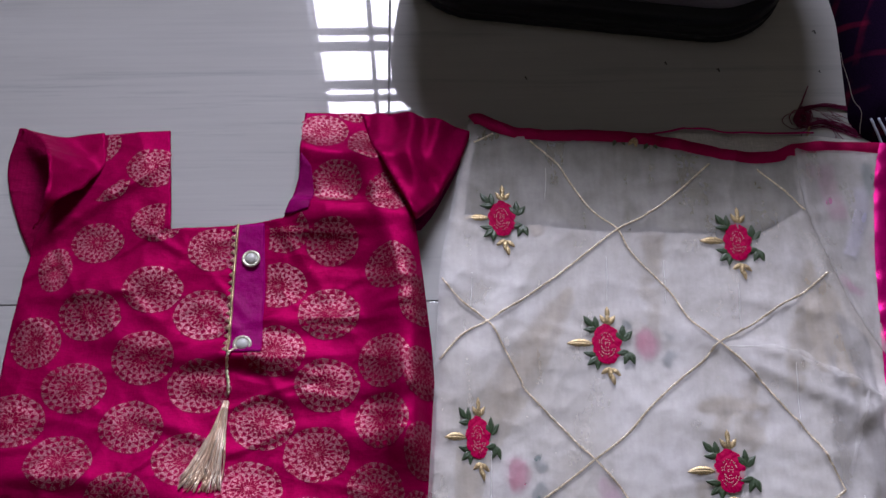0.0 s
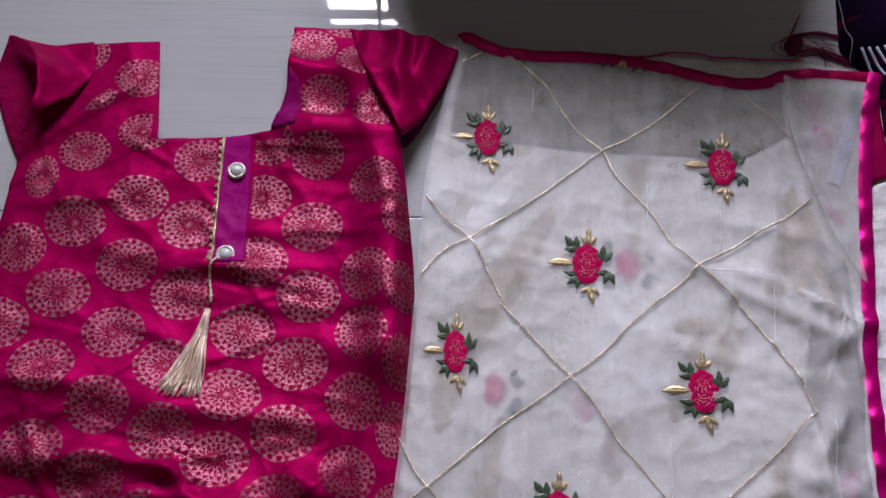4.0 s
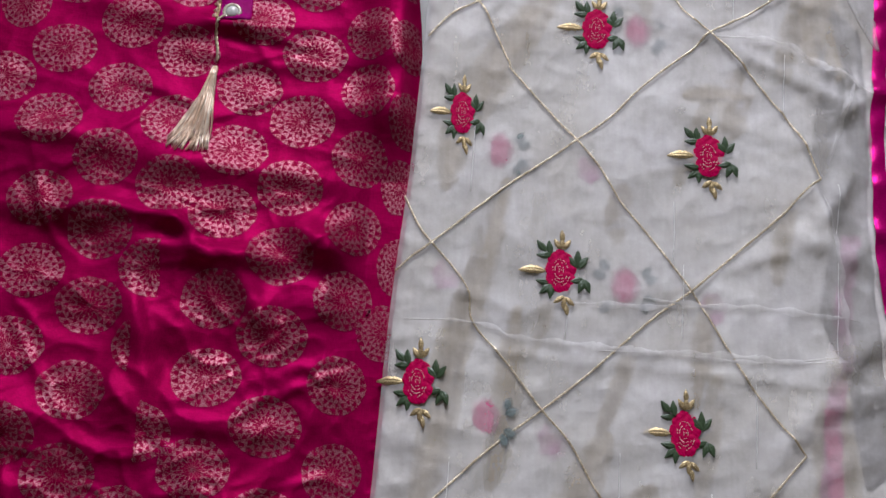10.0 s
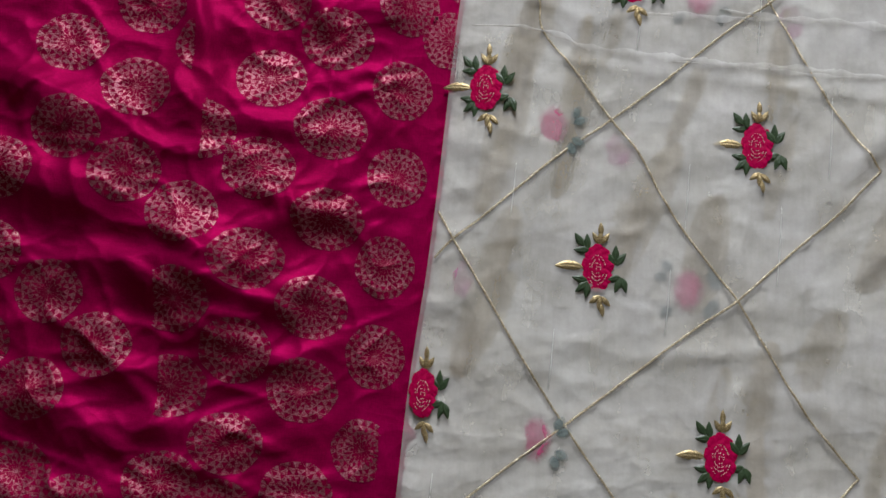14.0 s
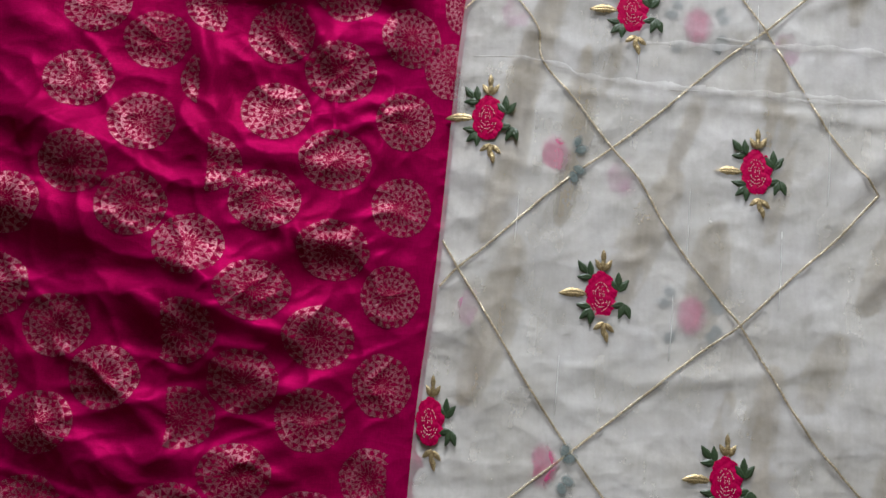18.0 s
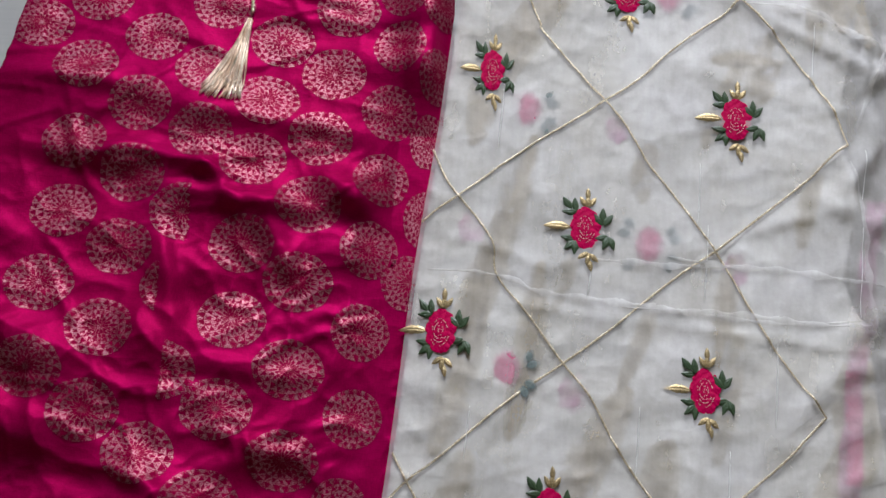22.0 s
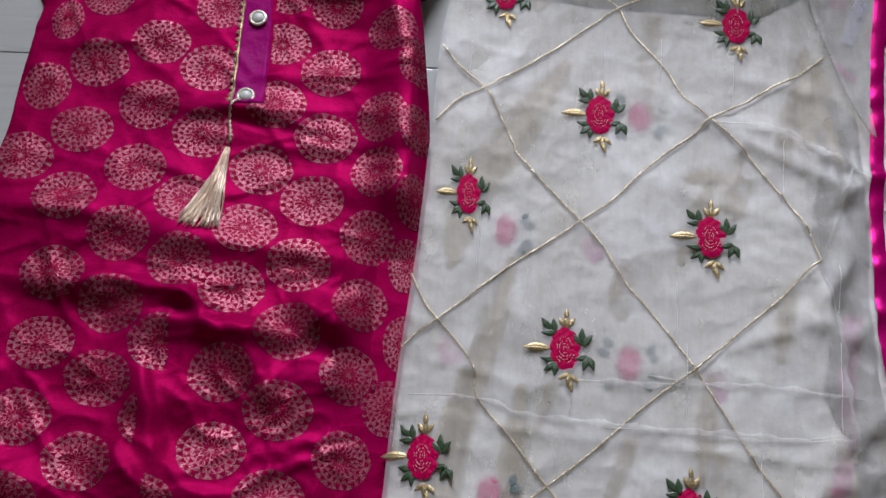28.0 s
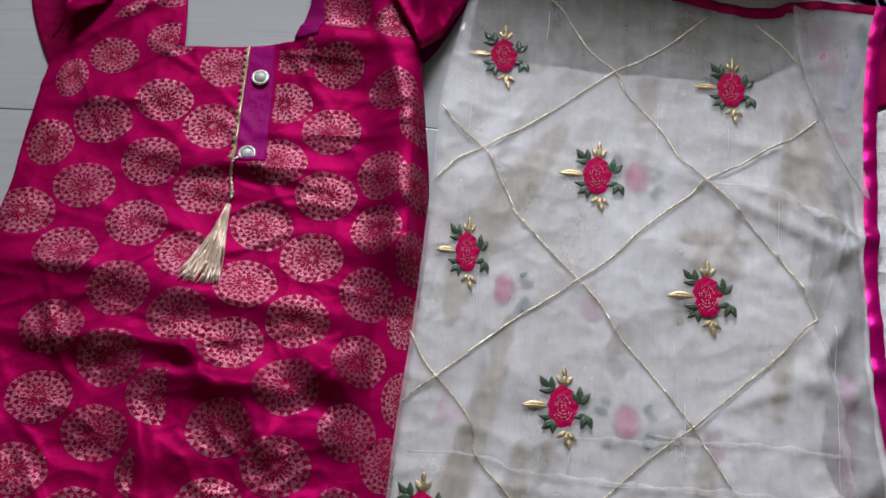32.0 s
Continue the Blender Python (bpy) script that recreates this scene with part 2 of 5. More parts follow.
def sheer(name, low, high):
    """Thin organza: part of the light goes straight through the weave; slubs and streaks make it denser."""
    m, n, l, p = material(name)
    out = n["Material Output"]
    slow = noise_node(n, l, 20, 5, 0.65)
    streak = noise_node(n, l, 45, 3, 0.6, (1, 0.16, 1))
    warp = noise_node(n, l, 1200, 1, 0.5, (1, 0.1, 1))
    weft = noise_node(n, l, 1200, 1, 0.5, (0.1, 1, 1))
    wrinkle = noise_node(n, l, 28, 5, 0.6)
    c = ramp(n, l, slow.outputs[0], [(0.3, (0.85, 0.835, 0.82)), (0.7, (0.955, 0.935, 0.95))])
    l.new(c.outputs[0], p.inputs["Base Color"])
    p.inputs["Roughness"].default_value = 0.55
    p.inputs["Specular IOR Level"].default_value = 0.3
    b1 = bump(n, l, wrinkle.outputs[0], 0.35, 0.006)
    b1 = bump(n, l, crumple(n, l, 13, (1.0, 0.8, 1), 0.5).outputs[0], 0.32, 0.016, b1)
    b1 = bump(n, l, crumple(n, l, 31, (1.1, 0.8, 1), 1.1).outputs[0], 0.34, 0.006, b1)
    b2 = bump(n, l, warp.outputs[0], 0.12, 0.0003, b1)
    b3 = bump(n, l, weft.outputs[0], 0.12, 0.0003, b2)
    l.new(b3.outputs[0], p.inputs["Normal"])
    clear = n.new("ShaderNodeBsdfTransparent")
    clear.inputs[0].default_value = (0.97, 0.96, 0.93, 1)
    mix = n.new("ShaderNodeMixShader")
    k = n.new("ShaderNodeMath")
    k.operation = "ADD"
    l.new(slow.outputs[0], k.inputs[0])
    l.new(streak.outputs[0], k.inputs[1])
    dens = n.new("ShaderNodeMapRange")
    dens.inputs["From Min"].default_value, dens.inputs["From Max"].default_value = 0.6, 1.4
    dens.inputs["To Min"].default_value, dens.inputs["To Max"].default_value = low, high
    l.new(k.outputs[0], dens.inputs["Value"])
    l.new(dens.outputs[0], mix.inputs[0])
    l.new(clear.outputs[0], mix.inputs[1])
    l.new(p.outputs[0], mix.inputs[2])
    l.new(mix.outputs[0], out.inputs["Surface"])
    return m


M_SHEER = sheer("cream_organza", 0.20, 0.43)
M_DOUBLED = sheer("doubled_organza", 0.35, 0.75)
# darker beige sheers that carry the shade of the folds as colour
M_FOLDSHADE = sheer("beige_folded_organza", 0.50, 1.0)
for nd in M_FOLDSHADE.node_tree.nodes:
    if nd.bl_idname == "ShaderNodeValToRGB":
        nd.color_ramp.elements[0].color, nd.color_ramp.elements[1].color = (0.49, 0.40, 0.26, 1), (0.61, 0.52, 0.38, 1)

M_SOFTSHADE = sheer("thin_beige_fold_shade", 0.05, 0.5)
for nd in M_SOFTSHADE.node_tree.nodes:
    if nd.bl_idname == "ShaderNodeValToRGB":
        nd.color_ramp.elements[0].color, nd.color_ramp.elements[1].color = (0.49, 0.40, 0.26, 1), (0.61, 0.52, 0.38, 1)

# dark olive sheer, coloured as the organza looks in the bag's shadow
M_BAGSHADE = sheer("olive_bag_shade", 0.75, 1.0)
for nd in M_BAGSHADE.node_tree.nodes:
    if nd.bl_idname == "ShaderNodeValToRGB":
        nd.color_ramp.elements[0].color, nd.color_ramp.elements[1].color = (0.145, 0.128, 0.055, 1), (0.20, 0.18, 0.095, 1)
# grey sheer whose colour holds the shade of flap and right edge
M_GREYSHADE = sheer("grey_fold_shade", 0.5, 1.0)
for nd in M_GREYSHADE.node_tree.nodes:
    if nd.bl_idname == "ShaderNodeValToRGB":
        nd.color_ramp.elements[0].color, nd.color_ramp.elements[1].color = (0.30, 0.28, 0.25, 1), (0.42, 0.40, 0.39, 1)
M_CREASE = sheer("creased_organza", 0.15, 0.6)
M_PALEPINK = sheer("pink_ribbon_under_organza", -0.25, 0.95)
for nd in M_PALEPINK.node_tree.nodes:
    if nd.bl_idname == "ShaderNodeValToRGB":
        nd.color_ramp.elements[0].color, nd.color_ramp.elements[1].color = (0.66, 0.10, 0.38, 1), (0.74, 0.32, 0.56, 1)

def frayed(name, dark, light, middle, rx, ry, dense):
    """Wrong side of embroidery: loose threads, thick in the middle and thinning out raggedly towards the rim."""
    m, n, l, p = material(name)
    hair = noise_node(n, l, 260, 4, 0.7, (1, 0.5, 1))
    l.new(ramp(n, l, hair.outputs[0], [(0.35, dark), (0.65, light)]).outputs[0], p.inputs["Base Color"])
    p.inputs["Roughness"].default_value = 0.7
    p.inputs["Specular IOR Level"].default_value = 0.2
    place = n.new("ShaderNodeTexCoord")
    to = n.new("ShaderNodeMapping")
    to.inputs["Location"].default_value = (-middle / rx, 0, 0)
    to.inputs["Scale"].default_value = (1 / rx, 1 / ry, 0)
    l.new(place.outputs["Object"], to.inputs["Vector"])
    away = n.new("ShaderNodeVectorMath")
    away.operation = "LENGTH"
    l.new(to.outputs[0], away.inputs[0])
    rag = noise_node(n, l, 150, 4, 0.7)
    both = n.new("ShaderNodeMath")
    both.operation = "ADD"
    l.new(away.outputs["Value"], both.inputs[0])
    l.new(rag.outputs[0], both.inputs[1])
    thick = n.new("ShaderNodeMapRange")
    thick.inputs["From Min"].default_value, thick.inputs["From Max"].default_value = 1.0, 1.5
    thick.inputs["To Min"].default_value, thick.inputs["To Max"].default_value = dense, 0.0
    l.new(both.outputs[0], thick.inputs["Value"])
    mix = n.new("ShaderNodeMixShader")
    l.new(thick.outputs[0], mix.inputs[0])
    l.new(n.new("ShaderNodeBsdfTransparent").outputs[0], mix.inputs[1])
    l.new(p.outputs[0], mix.inputs[2])
    l.new(mix.outputs[0], n["Material Output"].inputs["Surface"])
    return m


M_PINKTHREAD = frayed("pink_rose_reverse", (0.62, 0.06, 0.22), (0.74, 0.15, 0.33), 0.0, 0.0150, 0.0205, 0.9)
M_GREENREV = frayed("green_leaf_reverse", (0.12, 0.18, 0.18), (0.24, 0.30, 0.30), 0.0065, 0.0085, 0.0060, 0.7)


def floor_stone():
    """Polished vitrified tile, off-white with thin grey veins that run one way."""
    m, n, l, p = material("polished_vitrified_tile")
    cloud = noise_node(n, l, 5, 4, 0.6, (0.4, 1.6, 1))
    vein = noise_node(n, l, 14, 6, 0.7, (0.12, 3.0, 1))
    fine = noise_node(n, l, 60, 4, 0.7, (0.06, 2.2, 1))
    a = ramp(n, l, cloud.outputs[0], [(0.3, (0.50, 0.495, 0.475)), (0.7, (0.57, 0.565, 0.545))])
    v = ramp(n, l, vein.outputs[0], [(0.32, (0.78, 0.79, 0.81)), (0.46, (1, 1, 1))])
    f = ramp(n, l, fine.outputs[0], [(0.3, (0.93, 0.93, 0.94)), (0.6, (1, 1, 1))])
    c = mixc(n, l, a.outputs[0], v.outputs[0], 1.0, "MULTIPLY")
    l.new(mixc(n, l, c, f.outputs[0], 1.0, "MULTIPLY"), p.inputs["Base Color"])
    smudge = noise_node(n, l, 22, 4, 0.6)
    r = n.new("ShaderNodeMapRange")
    r.inputs["To Min"].default_value, r.inputs["To Max"].default_value = 0.012, 0.03
    l.new(smudge.outputs[0], r.inputs["Value"])
    l.new(r.outputs[0], p.inputs["Roughness"])
    p.inputs["Specular IOR Level"].default_value = 0.6
    return m


M_TILE = floor_stone()
M_GROUT = cloth("pale_grey_grout", (0.42, 0.42, 0.40), (0.48, 0.48, 0.46), 0.8)


def plaid():
    """Dark purple plaid with red stripes."""
    m, n, l, p = material("dark_purple_plaid")
    co = n.new("ShaderNodeTexCoord")
    mp = n.new("ShaderNodeMapping")
    mp.inputs["Rotation"].default_value = (0, 0, radians(18))
    l.new(co.outputs["Object"], mp.inputs[0])
    tones = []
    patch = noise_node(n, l, 14, 2)
    for axis, scale in (("X", 9.0), ("Y", 7.0)):
        w = n.new("ShaderNodeTexWave")
        w.bands_direction = axis
        w.inputs["Scale"].default_value = scale
        w.inputs["Distortion"].default_value = 1.6
        l.new(mp.outputs[0], w.inputs["Vector"])
        stripe = ramp(n, l, w.outputs["Fac"], [(0.90, (0, 0, 0)), (0.98, (0.085, 0.002, 0.008))])
        broken = ramp(n, l, patch.outputs[0], [(0.45, (0, 0, 0)), (0.6, (1, 1, 1))])
        m2 = n.new("ShaderNodeMix")
        m2.data_type, m2.blend_type = "RGBA", "MULTIPLY"
        m2.inputs["Factor"].default_value = 1.0
        l.new(stripe.outputs[0], m2.inputs["A"])
        l.new(broken.outputs[0], m2.inputs["B"])
        tones.append(m2.outputs["Result"])
    grain = noise_node(n, l, 700, 2)
    base = ramp(n, l, grain.outputs[0], [(0.3, (0.004, 0.001, 0.008)), (0.7, (0.012, 0.003, 0.020))])
    c = mixc(n, l, base.outputs[0], tones[0], 1.0, "ADD")
    l.new(mixc(n, l, c, tones[1], 1.0, "ADD"), p.inputs["Base Color"])
    l.new(bump(n, l, grain.outputs[0], 0.4, 0.001).outputs[0], p.inputs["Normal"])
    p.inputs["Roughness"].default_value = 0.9
    p.inputs["Specular IOR Level"].default_value = 0.05
    return m


M_PLAID = plaid()


# ---- mesh helpers ----
def mesh_of(name, verts, faces, mat, smooth=True):
    me = bpy.data.meshes.new(name)
    me.from_pydata([tuple(v) for v in verts], [], faces)
    me.materials.append(mat)
    if smooth:
        me.polygons.foreach_set("use_smooth", [True] * len(me.polygons))
    me.update()
    return me


def part(name, me, parent=None, label="", kind=""):
    ob = new(name, me)
    if parent is not None:
        ob.parent = parent
    return tagged(ob, label, kind=kind)


def thing(name, label, category, group="", kind=""):
    return tagged(new(name), label, category, group, kind)


def box_mesh(name, lo, hi, mat, bevel=0.0):
    bm = bmesh.new()
    bmesh.ops.create_cube(bm, size=1)
    for v in bm.verts:
        v.co = Vector([(lo[k] + hi[k]) / 2 + v.co[k] * (hi[k] - lo[k]) for k in range(3)])
    if bevel:
        bmesh.ops.bevel(bm, geom=bm.edges[:], offset=bevel, segments=2, affect="EDGES", profile=0.7)
    me = bpy.data.meshes.new(name)
    bm.to_mesh(me)
    bm.free()
    me.materials.append(mat)
    return me


def smooth_line(pts, step):
    """Catmull-Rom through the points, sampled about every step metres."""
    p = [np.array(q, float) for q in pts]
    p = [2 * p[0] - p[1]] + p + [2 * p[-1] - p[-2]]
    out = []
    for i in range(1, len(p) - 2):
        n = max(1, int(np.linalg.norm(p[i + 1] - p[i]) / step))
        for k in range(n):
            t = k / n
            out.append(0.5 * (2 * p[i] + (p[i + 1] - p[i - 1]) * t + (2 * p[i - 1] - 5 * p[i] + 4 * p[i + 1] - p[i + 2]) * t * t
                              + (3 * p[i] - p[i - 1] - 3 * p[i + 1] + p[i + 2]) * t ** 3))
    out.append(p[-2])
    return np.array(out)


def inside(poly, x, y):
    hit = np.zeros(x.shape, bool)
    for (x0, y0), (x1, y1) in zip(poly, np.roll(poly, -1, 0)):
        cond = (y0 > y) != (y1 > y)
        hit ^= cond & (x < (x1 - x0) * (y - y0) / (y1 - y0 + 1e-12) + x0)
    return hit


def snap(poly, px, py):
    """The nearest points on a closed outline."""
    best = np.full(px.shape, 1e9)
    bx, by = px.copy(), py.copy()
    for (x0, y0), (x1, y1) in zip(poly, np.roll(poly, -1, 0)):
        dx, dy = x1 - x0, y1 - y0
        t = np.clip(((px - x0) * dx + (py - y0) * dy) / (dx * dx + dy * dy + 1e-15), 0, 1)
        qx, qy = x0 + t * dx, y0 + t * dy
        d = (px - qx) ** 2 + (py - qy) ** 2
        m = d < best
        best, bx, by = np.where(m, d, best), np.where(m, qx, bx), np.where(m, qy, by)
    return bx, by


def sheet(name, outline, height, mat, step=0.004, rim=0.0):
    """A cloth of that outline, draped on the height function; rim: how far its hem hangs down."""
    poly = np.array(outline, float)
    lo, hi = poly.min(0), poly.max(0)
    nx, ny = int((hi[0] - lo[0]) / step) + 2, int((hi[1] - lo[1]) / step) + 2
    gx, gy = lo[0] + (np.arange(nx + 1) - 0.5) * step, lo[1] + (np.arange(ny + 1) - 0.5) * step
    cx, cy = np.meshgrid(gx[:-1] + step / 2, gy[:-1] + step / 2)
    keep = inside(poly, cx, cy)
    X, Y = np.meshgrid(gx, gy)
    used = np.zeros(X.shape, int)
    for a in (0, 1):
        for b in (0, 1):
            used[a:a + keep.shape[0], b:b + keep.shape[1]] += keep
    edge = (used > 0) & (used < 4)
    X[edge], Y[edge] = snap(poly, X[edge], Y[edge])
    idx = -np.ones(X.shape, int)
    idx[used > 0] = np.arange((used > 0).sum())
    x, y = X[used > 0], Y[used > 0]
    z = height(x, y)
    verts = np.stack([x, y, z], 1).tolist()
    faces = [(int(idx[j, i]), int(idx[j, i + 1]), int(idx[j + 1, i + 1]), int(idx[j + 1, i])) for j, i in zip(*np.where(keep))]
    if rim:
        count = {}
        for f in faces:
            for a, b in zip(f, f[1:] + f[:1]):
                count[(a, b)] = count.get((a, b), 0) + 1
        low = {}
        for (a, b) in [e for e in count if (e[1], e[0]) not in count]:
            for v in (a, b):
                if v not in low:
                    low[v] = len(verts)
                    verts.append([verts[v][0], verts[v][1], verts[v][2] - rim])
            faces.append((b, a, low[a], low[b]))
    return mesh_of(name, verts, faces, mat)


def tube(path, radius, sides=6, taper=None):
    """Vertices and faces of a tube along a 3D path."""
    path = np.array(path, float)
    n = len(path)
    d = np.gradient(path, axis=0)
    d /= np.linalg.norm(d, axis=1)[:, None] + 1e-12
    s = np.cross(d, (0.0, 0.0, 1.0))
    flat = np.linalg.norm(s, axis=1) < 1e-4
    s[flat] = (1, 0, 0)
    s /= np.linalg.norm(s, axis=1)[:, None]
    u = np.cross(s, d)
    r = np.full(n, radius) if taper is None else radius * np.array(taper)
    verts, faces = [], []
    for k in range(sides):
        a = 2 * math.pi * k / sides
        verts.append(path + (s * math.cos(a) + u * math.sin(a)) * r[:, None])
    verts = np.stack(verts, 1).reshape(-1, 3)
    for i in range(n - 1):
        for k in range(sides):
            k2 = (k + 1) % sides
            faces.append((i * sides + k, i * sides + k2, (i + 1) * sides + k2, (i + 1) * sides + k))
    faces.append(tuple(range(sides))[::-1])
    faces.append(tuple((n - 1) * sides + k for k in range(sides)))
    return verts.tolist(), faces


def join(pieces):
    verts, faces = [], []
    for v, f in pieces:
        o = len(verts)
        verts += [tuple(q) for q in v]
        faces += [tuple(i + o for i in q) for q in f]
    return verts, faces


def wrinkle(x, y, size, seed):
    return np.array([noise.noise((a / size, b / size, seed)) for a, b in zip(np.ravel(x), np.ravel(y))]).reshape(np.shape(x))


def ridge(x, y, x0, y0, x1, y1, high, wide, steep):
    """A soft fold along a line, its side towards the lower y steeper; it fades out past its ends."""
    dx, dy = x1 - x0, y1 - y0
    length = math.hypot(dx, dy)
    ux, uy = dx / length, dy / length
    along = (x - x0) * ux + (y - y0) * uy
    across = -(x - x0) * uy + (y - y0) * ux
    if ux < 0:
        across = -across
    over = np.maximum(0, np.maximum(-along, along - length)) / (0.35 * length + 0.012)
    w = np.where(across < 0, steep, wide)
    return high * np.exp(-(across / w) ** 2 - over ** 2)


def brow(x, y, x0, y0, x1, y1, high, wide, steep):
    """A crest with slopes that set in at once on both sides and run out slowly."""
    dx, dy = x1 - x0, y1 - y0
    length = math.hypot(dx, dy)
    along = ((x - x0) * dx + (y - y0) * dy) / length
    across = ((y - y0) * dx - (x - x0) * dy) / length
    over = np.maximum(0, np.maximum(-along, along - length)) / (0.25 * length + 0.012)
    return high * np.exp(-(np.sqrt(across ** 2 + 0.005 ** 2) - 0.005) / np.where(across < 0, steep, wide) - over ** 2)


# ---- the room ----
RX0, RX1, RY0, RY1, RZ = -3.2, 3.2, -4.4, WALL_Y, 3.0
floor = tagged(part("floor", box_mesh("floor", (RX0, RY0, -0.06), (RX1, RY1, -0.004), M_GROUT)), "polished off-white vitrified tile floor with thin grout lines", "floor", kind="structure")
tagged(part("ceiling", box_mesh("ceiling", (RX0, RY0, RZ), (RX1, RY1, RZ + 0.1), M_CEIL)), "plain off-white painted ceiling", "ceiling", kind="structure")
for nm, lo, hi in (("wall_south", (RX0 - 0.15, RY0 - 0.15, 0), (RX1 + 0.15, RY0, RZ)), ("wall_west", (RX0 - 0.15, RY0, 0), (RX0, RY1, RZ)),
                   ("wall_east", (RX1, RY0, 0), (RX1 + 0.15, RY1, RZ))):
    tagged(part(nm, box_mesh(nm, lo, hi, M_WALL)), "plain warm cream painted wall", "wall", kind="structure")


def wall_with_opening():
    bm = bmesh.new()
    for lo, hi in (((RX0 - 0.15, RY1, 0), (WIN_X0, RY1 + 0.15, RZ)), ((WIN_X1, RY1, 0), (RX1 + 0.15, RY1 + 0.15, RZ)),
                   ((WIN_X0, RY1, 0), (WIN_X1, RY1 + 0.15, WIN_Z0)), ((WIN_X0, RY1, WIN_Z1), (WIN_X1, RY1 + 0.15, RZ))):
        m = bmesh.ops.create_cube(bm, size=1)
        for v in m["verts"]:
            v.co = Vector([(lo[k] + hi[k]) / 2 + v.co[k] * (hi[k] - lo[k]) for k in range(3)])
    me = bpy.data.meshes.new("wall_north")
    bm.to_mesh(me)
    bm.free()
    me.materials.append(M_WALL)
    return me


tagged(part("wall_north", wall_with_opening()), "warm cream painted wall with a barred window opening", "wall", kind="structure")
window = tagged(new("window_1"), "steel-framed window with horizontal safety bars", "window", kind="structure")
for nm, lo, hi in (("window_frame", (WIN_X0, RY1 + 0.05, WIN_Z0), (WIN_X0 + 0.03, RY1 + 0.09, WIN_Z1)), ("window_frame", (WIN_X1 - 0.03, RY1 + 0.05, WIN_Z0), (WIN_X1, RY1 + 0.09, WIN_Z1)),
                   ("window_frame", (WIN_X0, RY1 + 0.05, WIN_Z1 - 0.03), (WIN_X1, RY1 + 0.09, WIN_Z1)), ("window_sill", (WIN_X0 - 0.03, RY1 - 0.03, WIN_Z0 - 0.025), (WIN_X1 + 0.03, RY1 + 0.12, WIN_Z0))):
    part(nm, box_mesh(nm, lo, hi, M_FRAME, 0.003), window)
for z in (1.12, 1.30, 1.53, 1.60, 1.79, 1.86):
    part("window_bar", box_mesh("window_bar", (WIN_X0, RY1 + 0.06, z - (0.012 if z in (1.60, 1.79) else 0.006)), (WIN_X1, RY1 + 0.08, z + (0.012 if z in (1.60, 1.79) else 0.006)), M_FRAME, 0.002), window)
for x in (-0.345, -0.10, 0.145):
    part("window_mullion", box_mesh("window_mullion", (x - 0.006, RY1 + 0.045, WIN_Z0), (x + 0.006, RY1 + 0.058, WIN_Z1), M_FRAME, 0.002), window)


# ---- the tunic ----
NECK_L, NECK_R, NECK_Y = -0.469, -0.330, 0.133
# folds of the cloth: line, height, width of the side towards the window, width of the side towards the room, the last three in mm
CHEST_FOLDS = [(-0.325, 0.222, -0.225, 0.206, 4, 18, 28), (-0.204, 0.12, -0.200, -0.13, 26, 14, 34), (-0.32, 0.155, -0.265, 0.15, 11, 8, 30), (-0.33, 0.02, -0.25, 0.015, 4, 20, 22), (-0.42, -0.024, -0.321, -0.02, 5, 14, 8),
               (-0.259, 0.204, -0.227, 0.106, 5, 14, 10), (-0.383, -0.021, -0.324, -0.034, 5, 12, 8), (-0.626, -0.019, -0.598, 0.031, 3, 16, 9), (-0.587, 0.13, -0.513, 0.185, 6, 16, 10), (-0.282, 0.137, -0.209, 0.133, 5, 16, 12),
               (-0.506, -0.001, -0.383, -0.021, 3, 16, 12), (-0.392, -0.052, -0.323, -0.062, 3, 14, 9), (-0.54, 0.065, -0.49, 0.075, 5, 16, 20), (-0.255, -0.059, -0.197, -0.054, 4, 16, 9)]
WAIST_FOLDS = [(-0.586, -0.146, -0.524, -0.148, 7, 14, 12), (-0.458, -0.226, -0.407, -0.237, 6, 6, 9), (-0.407, -0.237, -0.383, -0.265, 7, 8, 10), (-0.413, -0.262, -0.336, -0.27, 9, 10, 12),
               (-0.398, -0.177, -0.32, -0.182, 6, 16, 12), (-0.286, -0.24, -0.258, -0.258, 7, 14, 12), (-0.266, -0.258, -0.215, -0.252, 10, 18, 12), (-0.257, -0.107, -0.194, -0.121, 8, 18, 18), (-0.27, -0.19, -0.214, -0.195, 4, 16, 14),
               (-0.576, -0.226, -0.514, -0.233, 5, 12, 10), (-0.264, -0.312, -0.215, -0.322, 6, 18, 16), (-0.338, -0.283, -0.325, -0.318, 4, 10, 12), (-0.530, -0.215, -0.455, -0.222, 5, 10, 30)]
WAIST_FOLDS += [(-0.44, -0.32, -0.425, -0.362, 5, 8, 16), (-0.354, -0.278, -0.329, -0.322, 5, 12, 14), (-0.442, -0.328, -0.426, -0.383, 6, 9, 18), (-0.614, -0.302, -0.59, -0.318, 6, 14, 16)]
